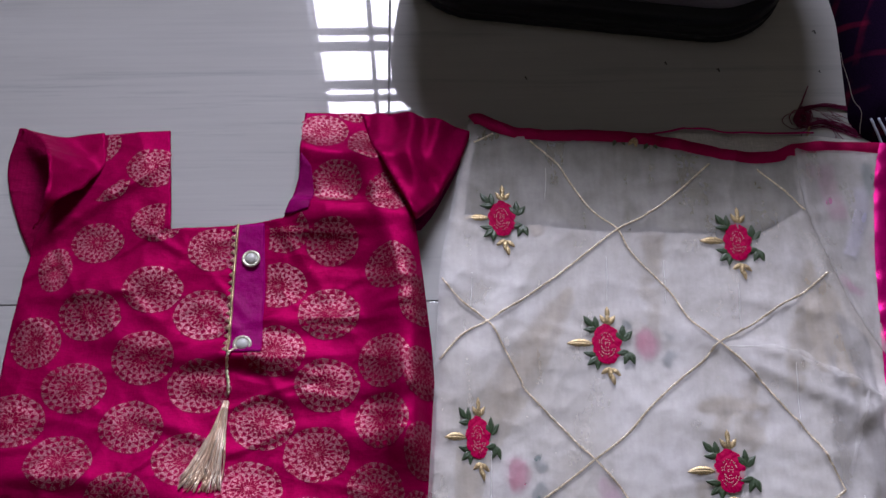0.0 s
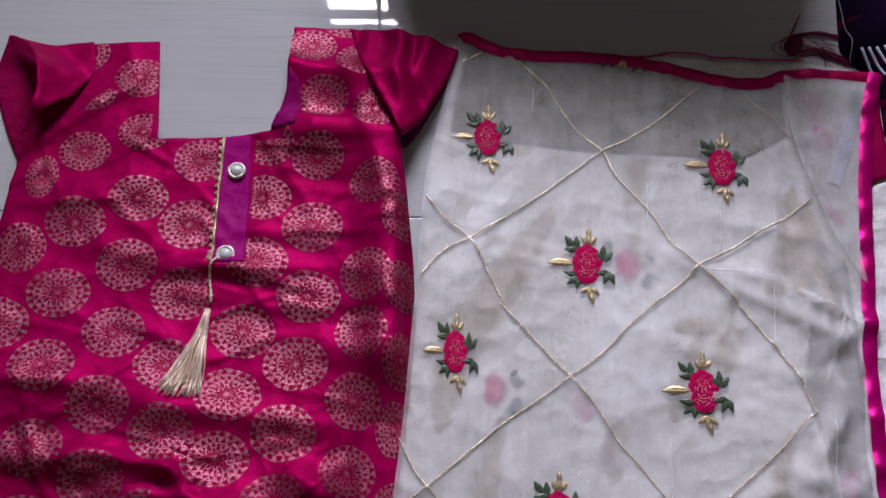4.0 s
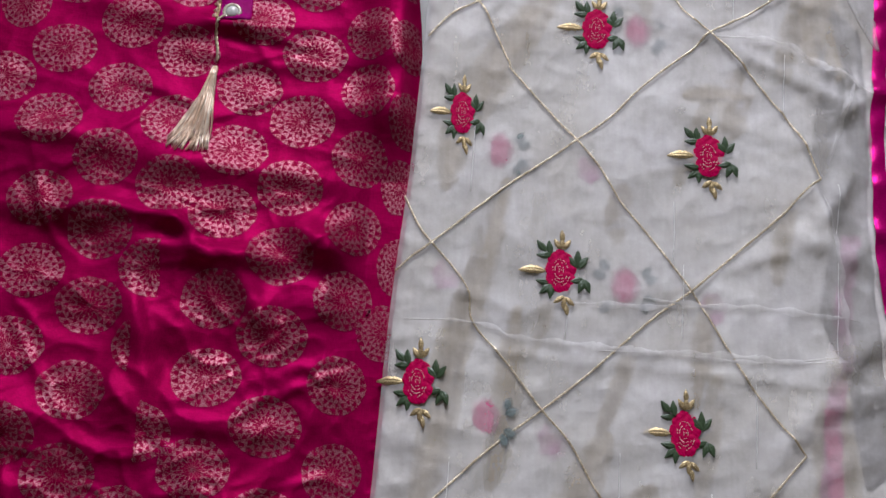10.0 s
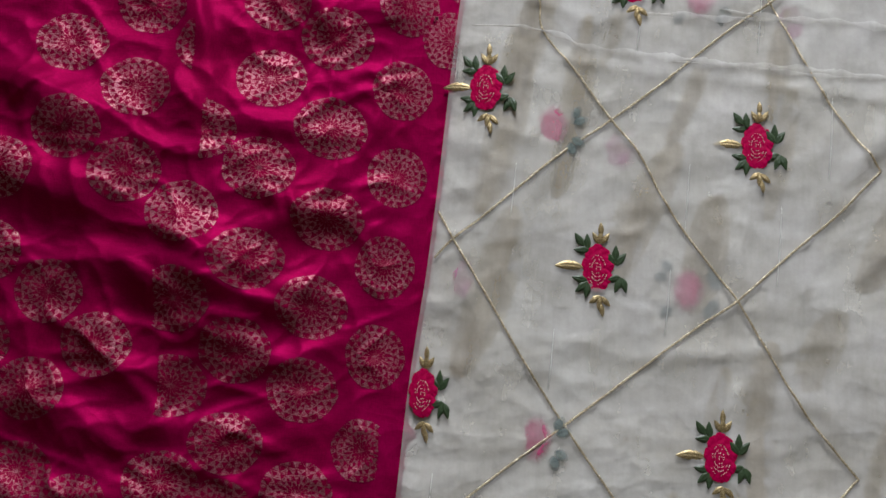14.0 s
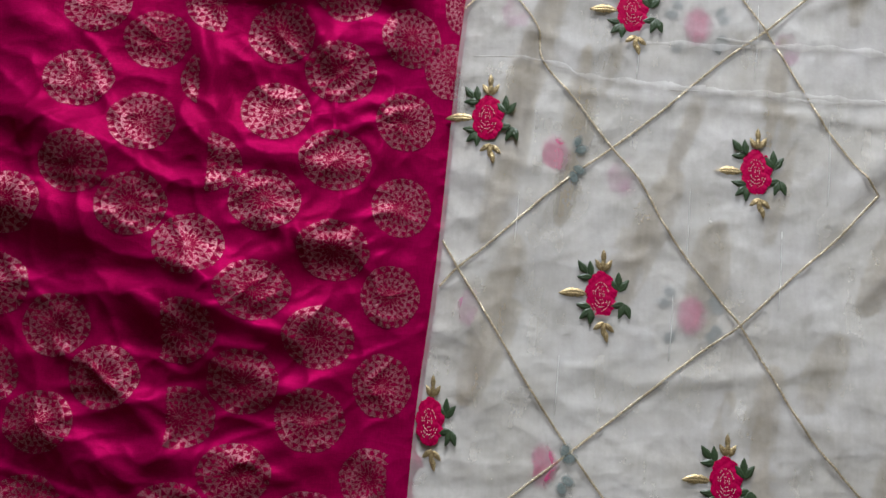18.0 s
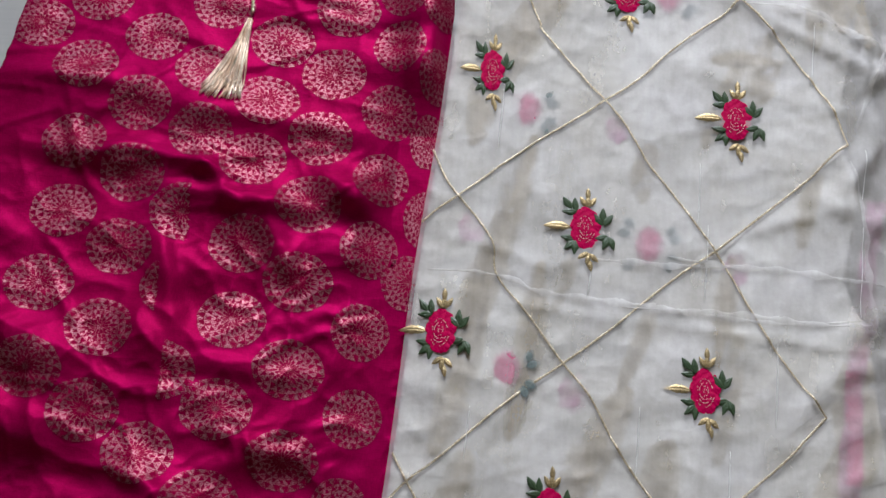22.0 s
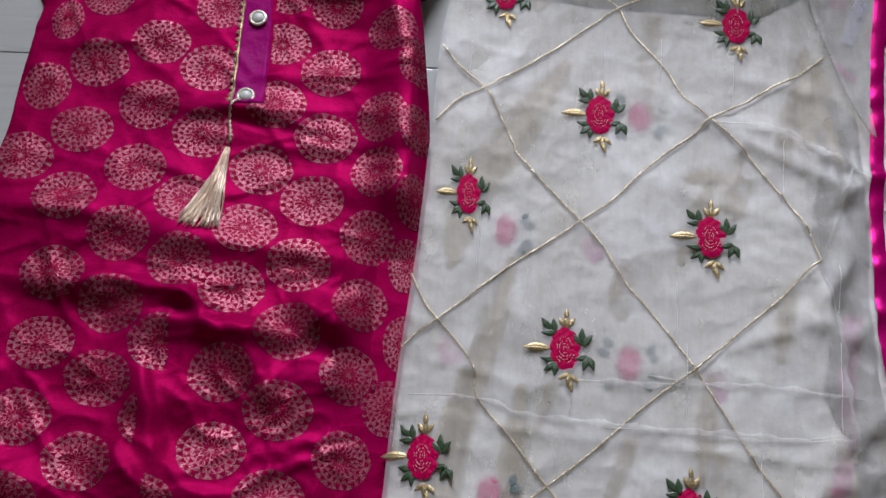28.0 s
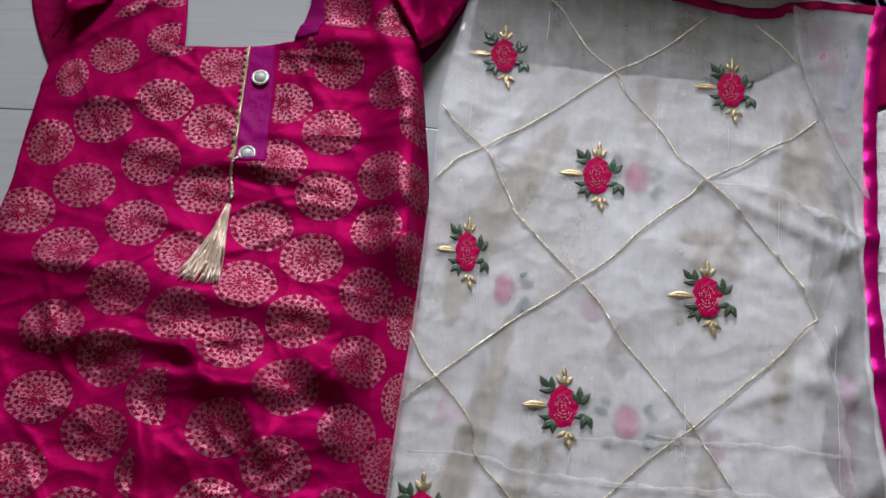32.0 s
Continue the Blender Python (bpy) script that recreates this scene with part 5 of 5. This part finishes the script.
    part("lattice_cord", mesh_of("lattice_cord", *join(strands), M_CORD), dupatta, "twisted gold cord")


for line in ([(-0.071, 0.24), (-0.043, 0.211), (-0.025, 0.179), (-0.007, 0.151), (0.019, 0.129), (0.031, 0.102), (0.056, 0.07), (0.072, 0.049), (0.089, 0.019), (0.115, -0.005), (0.139, -0.03), (0.165, -0.065), (0.188, -0.095), (0.206, -0.126), (0.22, -0.163)],
             [(0.22, -0.163), (0.204, -0.176), (0.182, -0.2), (0.152, -0.227), (0.09, -0.281), (0.058, -0.305), (0.027, -0.332), (-0.01, -0.366), (-0.054, -0.402), (-0.088, -0.428), (-0.119, -0.455), (-0.168, -0.502), (-0.194, -0.523), (-0.21, -0.541)],
             [(0.128, 0.209), (0.085, 0.170), (0.054, 0.147), (0.019, 0.128), (-0.015, 0.101), (-0.051, 0.072), (-0.088, 0.046), (-0.122, 0.022), (-0.147, 0.008), (-0.163, -0.009), (-0.175, -0.025)],
             [(-0.172, 0.066), (-0.153, 0.043), (-0.134, 0.028), (-0.12, 0.014), (-0.108, -0.011), (-0.092, -0.045), (-0.087, -0.056), (-0.04, -0.109), (-0.022, -0.128), (0.001, -0.156), (0.022, -0.192), (0.048, -0.224), (0.09, -0.281), (0.107, -0.308), (0.149, -0.378), (0.195, -0.437)],
             [(0.195, -0.437), (0.153, -0.483), (0.117, -0.516), (0.066, -0.565), (0.035, -0.588), (0.005, -0.612), (-0.034, -0.644), (-0.085, -0.686), (-0.138, -0.728), (-0.194, -0.777)],
             [(0.24, 0.074), (0.21, 0.05), (0.179, 0.033), (0.148, 0.012), (0.115, -0.005), (0.096, -0.025), (0.068, -0.047), (0.038, -0.074), (0.011, -0.103), (-0.022, -0.128), (-0.055, -0.153), (-0.089, -0.177), (-0.117, -0.202), (-0.164, -0.244), (-0.182, -0.257), (-0.198, -0.272)],
             [(-0.192, -0.197), (-0.177, -0.227), (-0.164, -0.244), (-0.143, -0.267), (-0.127, -0.291), (-0.122, -0.32), (-0.091, -0.355), (-0.054, -0.402), (-0.027, -0.433), (-0.003, -0.475), (0.024, -0.513), (0.066, -0.565), (0.092, -0.605), (0.129, -0.663), (0.177, -0.718)],
             [(-0.209, -0.498), (-0.194, -0.523), (-0.171, -0.558), (-0.149, -0.593), (-0.127, -0.627), (-0.085, -0.686), (-0.023, -0.768), (0.03, -0.85)],
             [(0.176, -0.718), (0.138, -0.761), (0.06, -0.83)], [(0.18, 0.201), (0.203, 0.176), (0.226, 0.149)], [(-0.134, 0.239), (-0.112, 0.251)]):
    cord(line)


# embroidered roses
def leaf_mesh(name, length, width, mat, curl=0.0, high=0.0016):
    """One satin-stitched leaf along +x with its stitches as small ridges and a sunk midrib."""
    v, f = [], []
    n = 18
    rnd = random.Random(int(length * 1e5))
    for i in range(n + 1):
        u = i / n
        w = width * 0.5 * math.sin(math.pi * u ** 0.85) ** 0.8 * rnd.uniform(0.88, 1.1) if 0 < i < n else 0.0001
        for k, s in enumerate((-1, -0.55, -0.12, 0, 0.12, 0.55, 1)):
            z = high * (1 - s * s) * (0.35 + math.sin(math.pi * u)) * (0.45 if s == 0 else 1) + 0.00035 * (i % 2) * (abs(s) < 1)
            v.append((u * length, s * w + curl * math.sin(math.pi * u) * length, z + 0.0003))
    for i in range(n):
        for k in range(6):
            f.append((i * 7 + k, (i + 1) * 7 + k, (i + 1) * 7 + k + 1, i * 7 + k + 1))
    return mesh_of(name, v, f, mat)


def petal_mesh(size, lift):
    """One padded satin-stitched petal."""
    v, f = [(0, 0, lift)], []
    for r in (1, 2, 3):
        for q in range(14):
            b = 2 * math.pi * q / 14
            rr = size * r / 3 * (1 + 0.05 * math.sin(5 * b))
            v.append((0.86 * rr * math.cos(b), rr * math.sin(b), lift * (1 - (r / 3) ** 2.2) + 0.0004 * (q % 2) * (r == 2)))
    for q in range(14):
        f.append((0, 1 + q, 1 + (q + 1) % 14))
        for r in (0, 1):
            o, p = 1 + r * 14, 1 + (r + 1) * 14
            f.append((o + q, p + q, p + (q + 1) % 14, o + (q + 1) % 14))
    return mesh_of("petal", v, f, M_ROSE)


def rose_base():
    """Scalloped ground of the flower head."""
    v, f = [(0, 0, 0.0014)], []
    for r in (0.5, 0.85, 1.0):
        for k in range(54):
            a = 2 * math.pi * k / 54
            w = r * (1 + 0.05 * math.cos(9 * a) * r)
            v.append((0.0135 * w * math.cos(a), 0.0212 * w * math.sin(a), 0.0014 * (1 - r ** 3)))
    for k in range(54):
        f.append((0, 1 + k, 1 + (k + 1) % 54))
        for r in (0, 1):
            o, p = 1 + r * 54, 1 + (r + 1) * 54
            f.append((o + k, p + k, p + (k + 1) % 54, o + (k + 1) % 54))
    return mesh_of("embroidered_rose", v, f, M_ROSE)


PETALS = []
for count, rad, size, lift in ((9, 0.0150, 0.0074, 0.0014), (7, 0.0090, 0.0066, 0.0021), (5, 0.0042, 0.0054, 0.0026), (1, 0.0, 0.0044, 0.0030)):
    me = petal_mesh(size, lift)
    for k in range(count):
        a = 2 * math.pi * k / count + rad * 60
        PETALS.append((me, 0.60 * rad * math.cos(a), 1.02 * rad * math.sin(a), math.degrees(a) * 0.2))


def bead_mesh():
    rnd = random.Random(8)
    pieces = []
    lines = []
    for rx, ry, start, end, count in ((0.0110, 0.0150, 3.6, 6.1, 20), (0.0088, 0.0118, 0.2, 3.3, 18), (0.0088, 0.0112, 3.9, 6.0, 14), (0.0062, 0.0082, 1.2, 5.4, 18), (0.0038, 0.0050, 4.4, 8.6, 10), (0.0018, 0.0024, 0.0, 4.0, 5)):
        lines.append([(rx * math.cos(a) - 0.0006, ry * math.sin(a) - 0.0004) for a in np.linspace(start, end, count)])
    for line in lines:
        for (x0, y0), (x1, y1) in zip(line[:-1], line[1:]):
            if rnd.random() < 0.30:
                continue
            x, y = (x0 + x1) / 2 + rnd.uniform(-0.0004, 0.0004), (y0 + y1) / 2 + rnd.uniform(-0.0004, 0.0004)
            size = math.hypot(x1 - x0, y1 - y0) * 0.42
            dx, dy, r = (x1 - x0) * 0.42, (y1 - y0) * 0.42, rnd.uniform(0.00045, 0.00065)
            px, py = -dy / size * r, dx / size * r
            x, z = x * 0.85, 0.0050 - 9 * (x * x + y * y * 0.6)
            pieces.append(([(x - dx, y - dy, z), (x + px, y + py, z), (x + dx, y + dy, z), (x - px, y - py, z), (x, y, z + 0.0009)], [(4, 1, 0), (4, 2, 1), (4, 3, 2), (4, 0, 3)]))
    return mesh_of("bead_stitches", *join(pieces), M_BEAD, False)


ROSE_ME, BEADS_ME = rose_base(), bead_mesh()
LEAF_ME = leaf_mesh("green_leaf", 0.0150, 0.0068, M_LEAF, 0.03)
GOLD_LEAF_ME = leaf_mesh("gold_leaf", 0.0125, 0.0052, M_GOLD)
GOLD_STEM_ME = leaf_mesh("gold_stem", 0.0275, 0.0084, M_GOLD, -0.05)
LEAVES = [(-0.0140, 0.0195, 128), (-0.0095, 0.0165, 97), (-0.0090, 0.0165, 182), (0.0175, 0.0070, 92), (0.0175, 0.0040, 130), (0.0180, 0.0035, 52),
          (0.0225, -0.0070, 192), (0.0225, -0.0075, 250), (0.0230, -0.0075, 292), (-0.0095, -0.0115, 172), (-0.0095, -0.0130, 222), (-0.0095, -0.0130, 268)]
GOLDS = [(0.0015, 0.0225, 88), (0.0005, 0.0225, 122), (0.0030, 0.0225, 56), (0.0020, 0.0300, 92), (0.0040, -0.0255, 262), (0.0035, -0.0250, 215), (0.0045, -0.0260, 318), (0.0045, -0.0320, 282)]


def rose(x, y, turn, sx=1.0, skip=False):
    z = float(veil_height(np.array([x]), np.array([y]))[0])
    d = 0.012
    gx = float(veil_height(np.array([x + d]), np.array([y]))[0] - veil_height(np.array([x - d]), np.array([y]))[0]) / (2 * d)
    gy = float(veil_height(np.array([x]), np.array([y + d]))[0] - veil_height(np.array([x]), np.array([y - d]))[0]) / (2 * d)
    r = part("embroidered_rose", ROSE_ME, dupatta, "padded crimson rose with green and gold leaves")
    up = Vector((-gx, -gy, 1)).normalized()
    q = Vector((0, 0, 1)).rotation_difference(up)
    place = Matrix.Translation((x, y, z + 0.0008)) @ q.to_matrix().to_4x4() @ pose(0, 0, 0, 0, 0, turn) @ Matrix.Diagonal((sx, 1, 0.6, 1))
    r.matrix_local = place
    for me, lx, ly, a in PETALS:
        part("petal", me, r).matrix_local = pose(lx, ly, 0.0002, 0, 0, a)
    part("bead_stitches", BEADS_ME, r, "tiny gilt bead stitches", "stuff")
    for me, rows in ((LEAF_ME, LEAVES), (GOLD_LEAF_ME, GOLDS), (GOLD_STEM_ME, [(-0.0140, 0.0, 180)])):
        for lx, ly, a in rows:
            if skip and lx < -0.004:
                continue
            o = part(me.name.split(".")[0], me, r)
            spots = [place @ (Vector((lx, ly, 0)) + d * Vector((math.cos(math.radians(a)), math.sin(math.radians(a)), 0))) for d in (0.001, 0.007, 0.013)]
            rise = max(float(veil_height(np.array([w.x]), np.array([w.y]))[0]) - w.z for w in spots)
            o.matrix_local = pose(lx, ly, (rise - 0.0001) / 0.6, 0, 0, a)


for x, y, turn, sx in ((-0.106, 0.142, 0, 0.98), (0.147, 0.110, -3, 0.98), (-0.002, -0.006, -2, 1.0), (-0.138, -0.107, 0, 0.80), (0.1095, -0.142, 0, 1.0), (-0.0375, -0.266, 0, 1.0), (-0.172, -0.381, 0, 0.98), (0.081, -0.420, 0, 0.95), (-0.061, -0.542, 0, 0.95), (0.054, -0.706, 0, 0.95)):
    rose(x, y, turn, sx)
rose(-0.213, -0.665, 0, 0.85, True)
for lx, ly, a in ((0.026, 0.2430, 250), (0.030, 0.2425, 300), (0.062, 0.2375, 240), (0.066, 0.2375, 300)):
    o = part("green_leaf", LEAF_ME, dupatta)
    o.matrix_local = pose(lx, ly, float(veil_height(np.array([lx]), np.array([ly]))[0]) + 0.0002, 0, 0, a) @ Matrix.Diagonal((0.75, 0.75, 0.6, 1))
for lx, ly, a in ((0.048, 0.2420, 268), (0.047, 0.2420, 230)):
    o = part("gold_leaf", GOLD_LEAF_ME, dupatta)
    o.matrix_local = pose(lx, ly, float(veil_height(np.array([lx]), np.array([ly]))[0]) + 0.0006, 0, 0, a)

# reverse of the roses of the lower layer
GHOST_ME = mesh_of("reverse_rose", [(0, 0, 0.0008)] + [((0.0172 + 0.0012 * math.sin(7 * a)) * math.cos(a), (0.0235 + 0.0015 * math.sin(7 * a)) * math.sin(a), 0) for a in np.linspace(0, 2 * math.pi, 60, endpoint=False)], [(0, 1 + k, 1 + (k + 1) % 60) for k in range(60)], M_PINKTHREAD)
FAINT_ME = GHOST_ME.copy()
FAINT_ME.materials.clear()
FAINT_ME.materials.append(M_PALEPINK)
GHOST_LEAF_ME = leaf_mesh("reverse_leaf", 0.0135, 0.0105, M_GREENREV)
for x, y in ((0.041, -0.004), (-0.100, -0.142), (0.0255, -0.278), (-0.108, -0.412), (0.022, -0.557), (-0.111, -0.699), (0.16, -0.21), (0.165, -0.50)):
    if x > 0.1:
        continue
    g = part("reverse_rose", GHOST_ME, dupatta, "pale pink reverse of a rose on the lower layer")
    g.location = (x, y, float(under_height(np.array([x]), np.array([y]))[0]) + 0.0015)
    for lx, ly, a in ((0.018, 0.008, 60), (0.019, 0.004, 20), (0.018, -0.010, -30), (0.016, -0.014, -70), (-0.015, 0.016, 130), (-0.015, -0.016, 230), (-0.018, 0.010, 170)):
        o = part("reverse_leaf", GHOST_LEAF_ME, g)
        o.matrix_local = pose(lx, ly, -0.0007, 0, 0, a) @ Matrix.Diagonal((1.1, 1.1, 0.4, 1))

for x, y, size in ((-0.008, -0.156, 0.7), (-0.149, -0.277, 0.75), (0.111, -0.298, 0.7), (-0.043, -0.430, 0.8), (-0.179, -0.560, 0.75)):
    g = part("reverse_rose", FAINT_ME, dupatta, "faint pink reverse of a rose two layers down")
    g.matrix_local = pose(x, y, float(under_height(np.array([x]), np.array([y]))[0]) + 0.0006) @ Matrix.Diagonal((size, size, 1, 1))

# thick slub threads in the organza
rnd = random.Random(19)
for x, y0, y1 in ((-0.055, 0.205, 0.165), (-0.140, 0.075, 0.03), (-0.125, -0.12, -0.19), (0.142, 0.06, 0.01), (0.066, 0.09, 0.04), (0.075, -0.19, -0.26), (0.083, -0.255, -0.33), (-0.03, -0.30, -0.335), (0.235, -0.17, -0.235), (0.232, -0.24, -0.34), (0.246, 0.20, 0.15), (0.02, -0.44, -0.51), (-0.098, -0.60, -0.655), (0.105, -0.475, -0.55),
                  (-0.14, -0.45, -0.50), (0.15, -0.37, -0.45), (0.005, 0.095, 0.045), (0.19, -0.03, -0.10), (-0.20, -0.735, -0.79), (0.005, -0.54, -0.60)):
    line = smooth_line([(x, y0), (x - 0.001 + rnd.uniform(-0.0004, 0.0004), (y0 + y1) / 2), (x - 0.003, y1)], 0.006)
    zz = veil_height(line[:, 0], line[:, 1])
    part("slub_thread", mesh_of("slub_thread", *tube(np.column_stack([line, zz]), 0.00042, 6, 0.3 + 0.7 * np.sin(np.linspace(0.1, math.pi - 0.1, len(line)))), M_SLUB), dupatta)


# ---- things round the clothes ----
def bag():
    b = thing("bag", "black nylon bag with ribbed base band standing on the tiles", "bag")
    c0 = np.array((0.020, 0.522))
    ang = math.radians(-7.5)

    def loop(hx, hy, rad, z, n=10, grow=0.0, lean=0.0):
        pts = []
        for sx, sy, a0 in ((1, 1, 0), (-1, 1, 90), (-1, -1, 180), (1, -1, 270)):
            for k in range(n):
                a = math.radians(a0 + 90 * k / (n - 1))
                x, y = lean + sx * (hx - rad) + (rad + grow) * math.cos(a), sy * (hy - rad) + (rad + grow) * math.sin(a)
                pts.append((c0[0] + x * math.cos(ang) - y * math.sin(ang), c0[1] + x * math.sin(ang) + y * math.cos(ang), z))
        return pts

    def stack(name, rings, mat, cap=True):
        v, f = [], []
        n = len(rings[0])
        for r in rings:
            v += r
        for i in range(len(rings) - 1):
            for k in range(n):
                f.append((i * n + k, i * n + (k + 1) % n, (i + 1) * n + (k + 1) % n, (i + 1) * n + k))
        if cap:
            f += [tuple(range(n))[::-1], tuple((len(rings) - 1) * n + k for k in range(n))]
        return mesh_of(name, v, f, mat)

    rings = [loop(0.222, 0.13, 0.085, z, grow=g) for z, g in ((0.0, -0.012), (0.006, -0.002), (0.012, 0.002), (0.020, 0.004), (0.0215, 0.0015), (0.024, 0.0015), (0.0255, 0.004), (0.036, 0.005), (0.0375, 0.0025), (0.040, 0.0025), (0.0415, 0.005), (0.055, 0.004), (0.064, 0.0))]
    part("base_band", stack("base_band", rings, M_BLACKBAG), b, "black ribbed base band")
    rings = [loop(0.217 + min(k, 4) * 0.0075, 0.125, 0.085, 0.064 + h, grow=g, lean=-0.0025 * min(k, 4)) for k, (h, g) in enumerate(((0.0, -0.004), (0.04, 0.004), (0.08, 0.008), (0.13, 0.006), (0.175, -0.004), (0.20, -0.025), (0.21, -0.05)))]
    part("side_panel", stack("side_panel", rings, M_BLACKBAG), b, "dark slumped nylon body")
    part("grey_panel", stack("grey_panel", [loop(0.217, 0.1255, 0.085, 0.066, grow=-0.001), loop(0.218, 0.1255, 0.085, 0.072, grow=0.0022), loop(0.218, 0.1255, 0.085, 0.080, grow=0.0035), loop(0.218, 0.1255, 0.085, 0.088, grow=0.0032)], M_GREYBAG, False), b, "lilac-grey piping strip")
    hv = [(0.11 * math.cos(a) + c0[0], c0[1] + 0.02, 0.262 + 0.09 * math.sin(a)) for a in np.linspace(0, math.pi, 24)]
    part("handle", mesh_of("handle", *tube(hv, 0.009, 8), M_BLACKBAG), b, "black carrying handle")


bag()


def plaid_heap():
    h = thing("plaid_cloth", "dark purple plaid cloth with red stripes heaped on the tiles", "cloth")
    edge = smooth_line([(0.296, 0.27), (0.299, 0.32), (0.303, 0.40), (0.306, 0.55), (0.45, 0.62), (0.62, 0.55), (0.66, 0.38), (0.60, 0.22), (0.45, 0.150), (0.37, 0.140), (0.337, 0.150), (0.334, 0.20), (0.325, 0.236), (0.305, 0.25), (0.296, 0.27)], 0.012)[:-1]
    c = np.array(edge)

    def hh(x, y):
        bx, by = snap(c, np.asarray(x, float), np.asarray(y, float))
        d = np.hypot(x - bx, y - by)
        return 0.004 + 0.055 * (1 - np.exp(-d / 0.03)) + 0.008 * wrinkle(x, y, 0.05, 41.0) * np.clip(d / 0.02, 0, 1)

    part("folds", sheet("folds", edge, hh, M_PLAID, 0.006, 0.004), h, "rumpled plaid folds")
    for k in range(4):
        x, y = 0.318 + k * 0.0075, 0.252 - k * 0.001
        ln = smooth_line([(x - 0.004, y + 0.008), (x + 0.004, y - 0.006), (x + 0.013, y - 0.024)], 0.004)
        part("pale_stripe", mesh_of("pale_stripe", *tube(np.column_stack([ln, hh(ln[:, 0], ln[:, 1]) + 0.0004]), 0.0017, 6), M_STRIPE), h, "pale blue-white stripe")
    ln = smooth_line([(0.300, 0.36), (0.3015, 0.32), (0.302, 0.29), (0.306, 0.27), (0.304, 0.248)], 0.006)
    part("gilt_edge", mesh_of("gilt_edge", *tube(np.column_stack([ln, hh(ln[:, 0], ln[:, 1]) + 0.0006]), 0.0003, 5), M_SILVER), h, "fine silvery edge thread")


plaid_heap()


def thread_knot():
    k = thing("thread_tassel", "loose magenta thread tassel lying on the tiles", "tassel")
    rnd = random.Random(6)
    pieces = []
    for path, count, spread in (([(0.302, 0.285), (0.278, 0.289), (0.262, 0.289), (0.249, 0.285), (0.239, 0.276), (0.236, 0.267)], 16, 0.0028), ([(0.306, 0.250), (0.284, 0.261), (0.266, 0.266), (0.250, 0.264), (0.241, 0.266)], 18, 0.0032),
                                ([(0.240, 0.262), (0.236, 0.272), (0.243, 0.281), (0.252, 0.276), (0.248, 0.266), (0.241, 0.270)], 14, 0.0040)):
        for i in range(count):
            off = np.array((rnd.gauss(0, spread * 0.5), rnd.gauss(0, spread * 0.5)))
            ln = smooth_line([np.array(q) + off + (rnd.uniform(-0.0012, 0.0012), rnd.uniform(-0.0012, 0.0012)) for q in path], 0.004)
            zz = 0.0016 + 0.004 * rnd.random() * np.sin(np.linspace(0.2, 2.9, len(ln)))
            pieces.append(tube(np.column_stack([ln, zz]), 0.00055, 4))
    for i in range(12):
        start = (0.258 + rnd.uniform(-0.01, 0.02), 0.278 + rnd.uniform(-0.01, 0.008))
        end = (start[0] + rnd.uniform(0.012, 0.034), start[1] - rnd.uniform(0.006, 0.024))
        ln = smooth_line([start, ((start[0] + end[0]) / 2 + rnd.uniform(-0.003, 0.003), (start[1] + end[1]) / 2 + rnd.uniform(-0.003, 0.003)), end], 0.004)
        pieces.append(tube(np.column_stack([ln, np.full(len(ln), 0.0018)]), 0.00040, 4))
    for pts in ([(0.250, 0.266), (0.240, 0.280), (0.246, 0.296), (0.257, 0.318)], [(0.242, 0.260), (0.230, 0.260), (0.221, 0.268), (0.223, 0.276), (0.236, 0.282)], [(0.257, 0.318), (0.249, 0.300), (0.243, 0.286)], [(0.25, 0.262), (0.24, 0.252), (0.242, 0.243)], [(0.275, 0.262), (0.279, 0.25), (0.277, 0.242)], [(0.277, 0.262), (0.283, 0.25), (0.288, 0.243)]):
        ln = smooth_line(pts, 0.003)
        pieces.append(tube(np.column_stack([ln, np.full(len(ln), 0.0015)]), 0.00045, 4))
    part("threads", mesh_of("threads", *join(pieces), M_THREAD), k, "tangled magenta threads", "stuff")
    part("gilt_bead", mesh_of("gilt_bead", *tube([(0.244, 0.246, 0.006), (0.2455, 0.250, 0.007), (0.2475, 0.256, 0.007), (0.249, 0.260, 0.006)], 0.0016, 8, [0.5, 1, 1, 0.5]), M_GOLD), k, "tiny gilt bead")


thread_knot()
for lx, ly, r in ((0.094, 0.352, 0.0013), (0.155, 0.342, 0.0015), (-0.071, 0.333, 0.0012), (0.275, 0.395, 0.0016), (0.273, 0.338, 0.001)):
    v, f = tube([(lx - r, ly, 0.0006), (lx, ly + r, 0.0012), (lx + r, ly - r * 2, 0.0006)], r * 0.5, 5)
    tagged(part("lint_speck", mesh_of("lint_speck", v, f, M_LINT)), "tiny dark speck of lint on the tile", "lint", "specks on the floor")

# floor tiles, laid round the joints that show
TILE = 0.6
tile_me = box_mesh("tile", (0.0009, 0.0009, -0.012), (TILE - 0.0009, TILE - 0.0009, 0.0), M_TILE, 0.0006)
for i in range(-6, 7):
    for j in range(-9, 3):
        x, y = -0.23 + i * TILE, 0.051 + j * TILE
        if x < RX0 - 0.5 or x > RX1 or y > RY1 or y < RY0 - 0.5:
            continue
        t = part("tile", tile_me, floor)
        t.location = (x, y, 0)
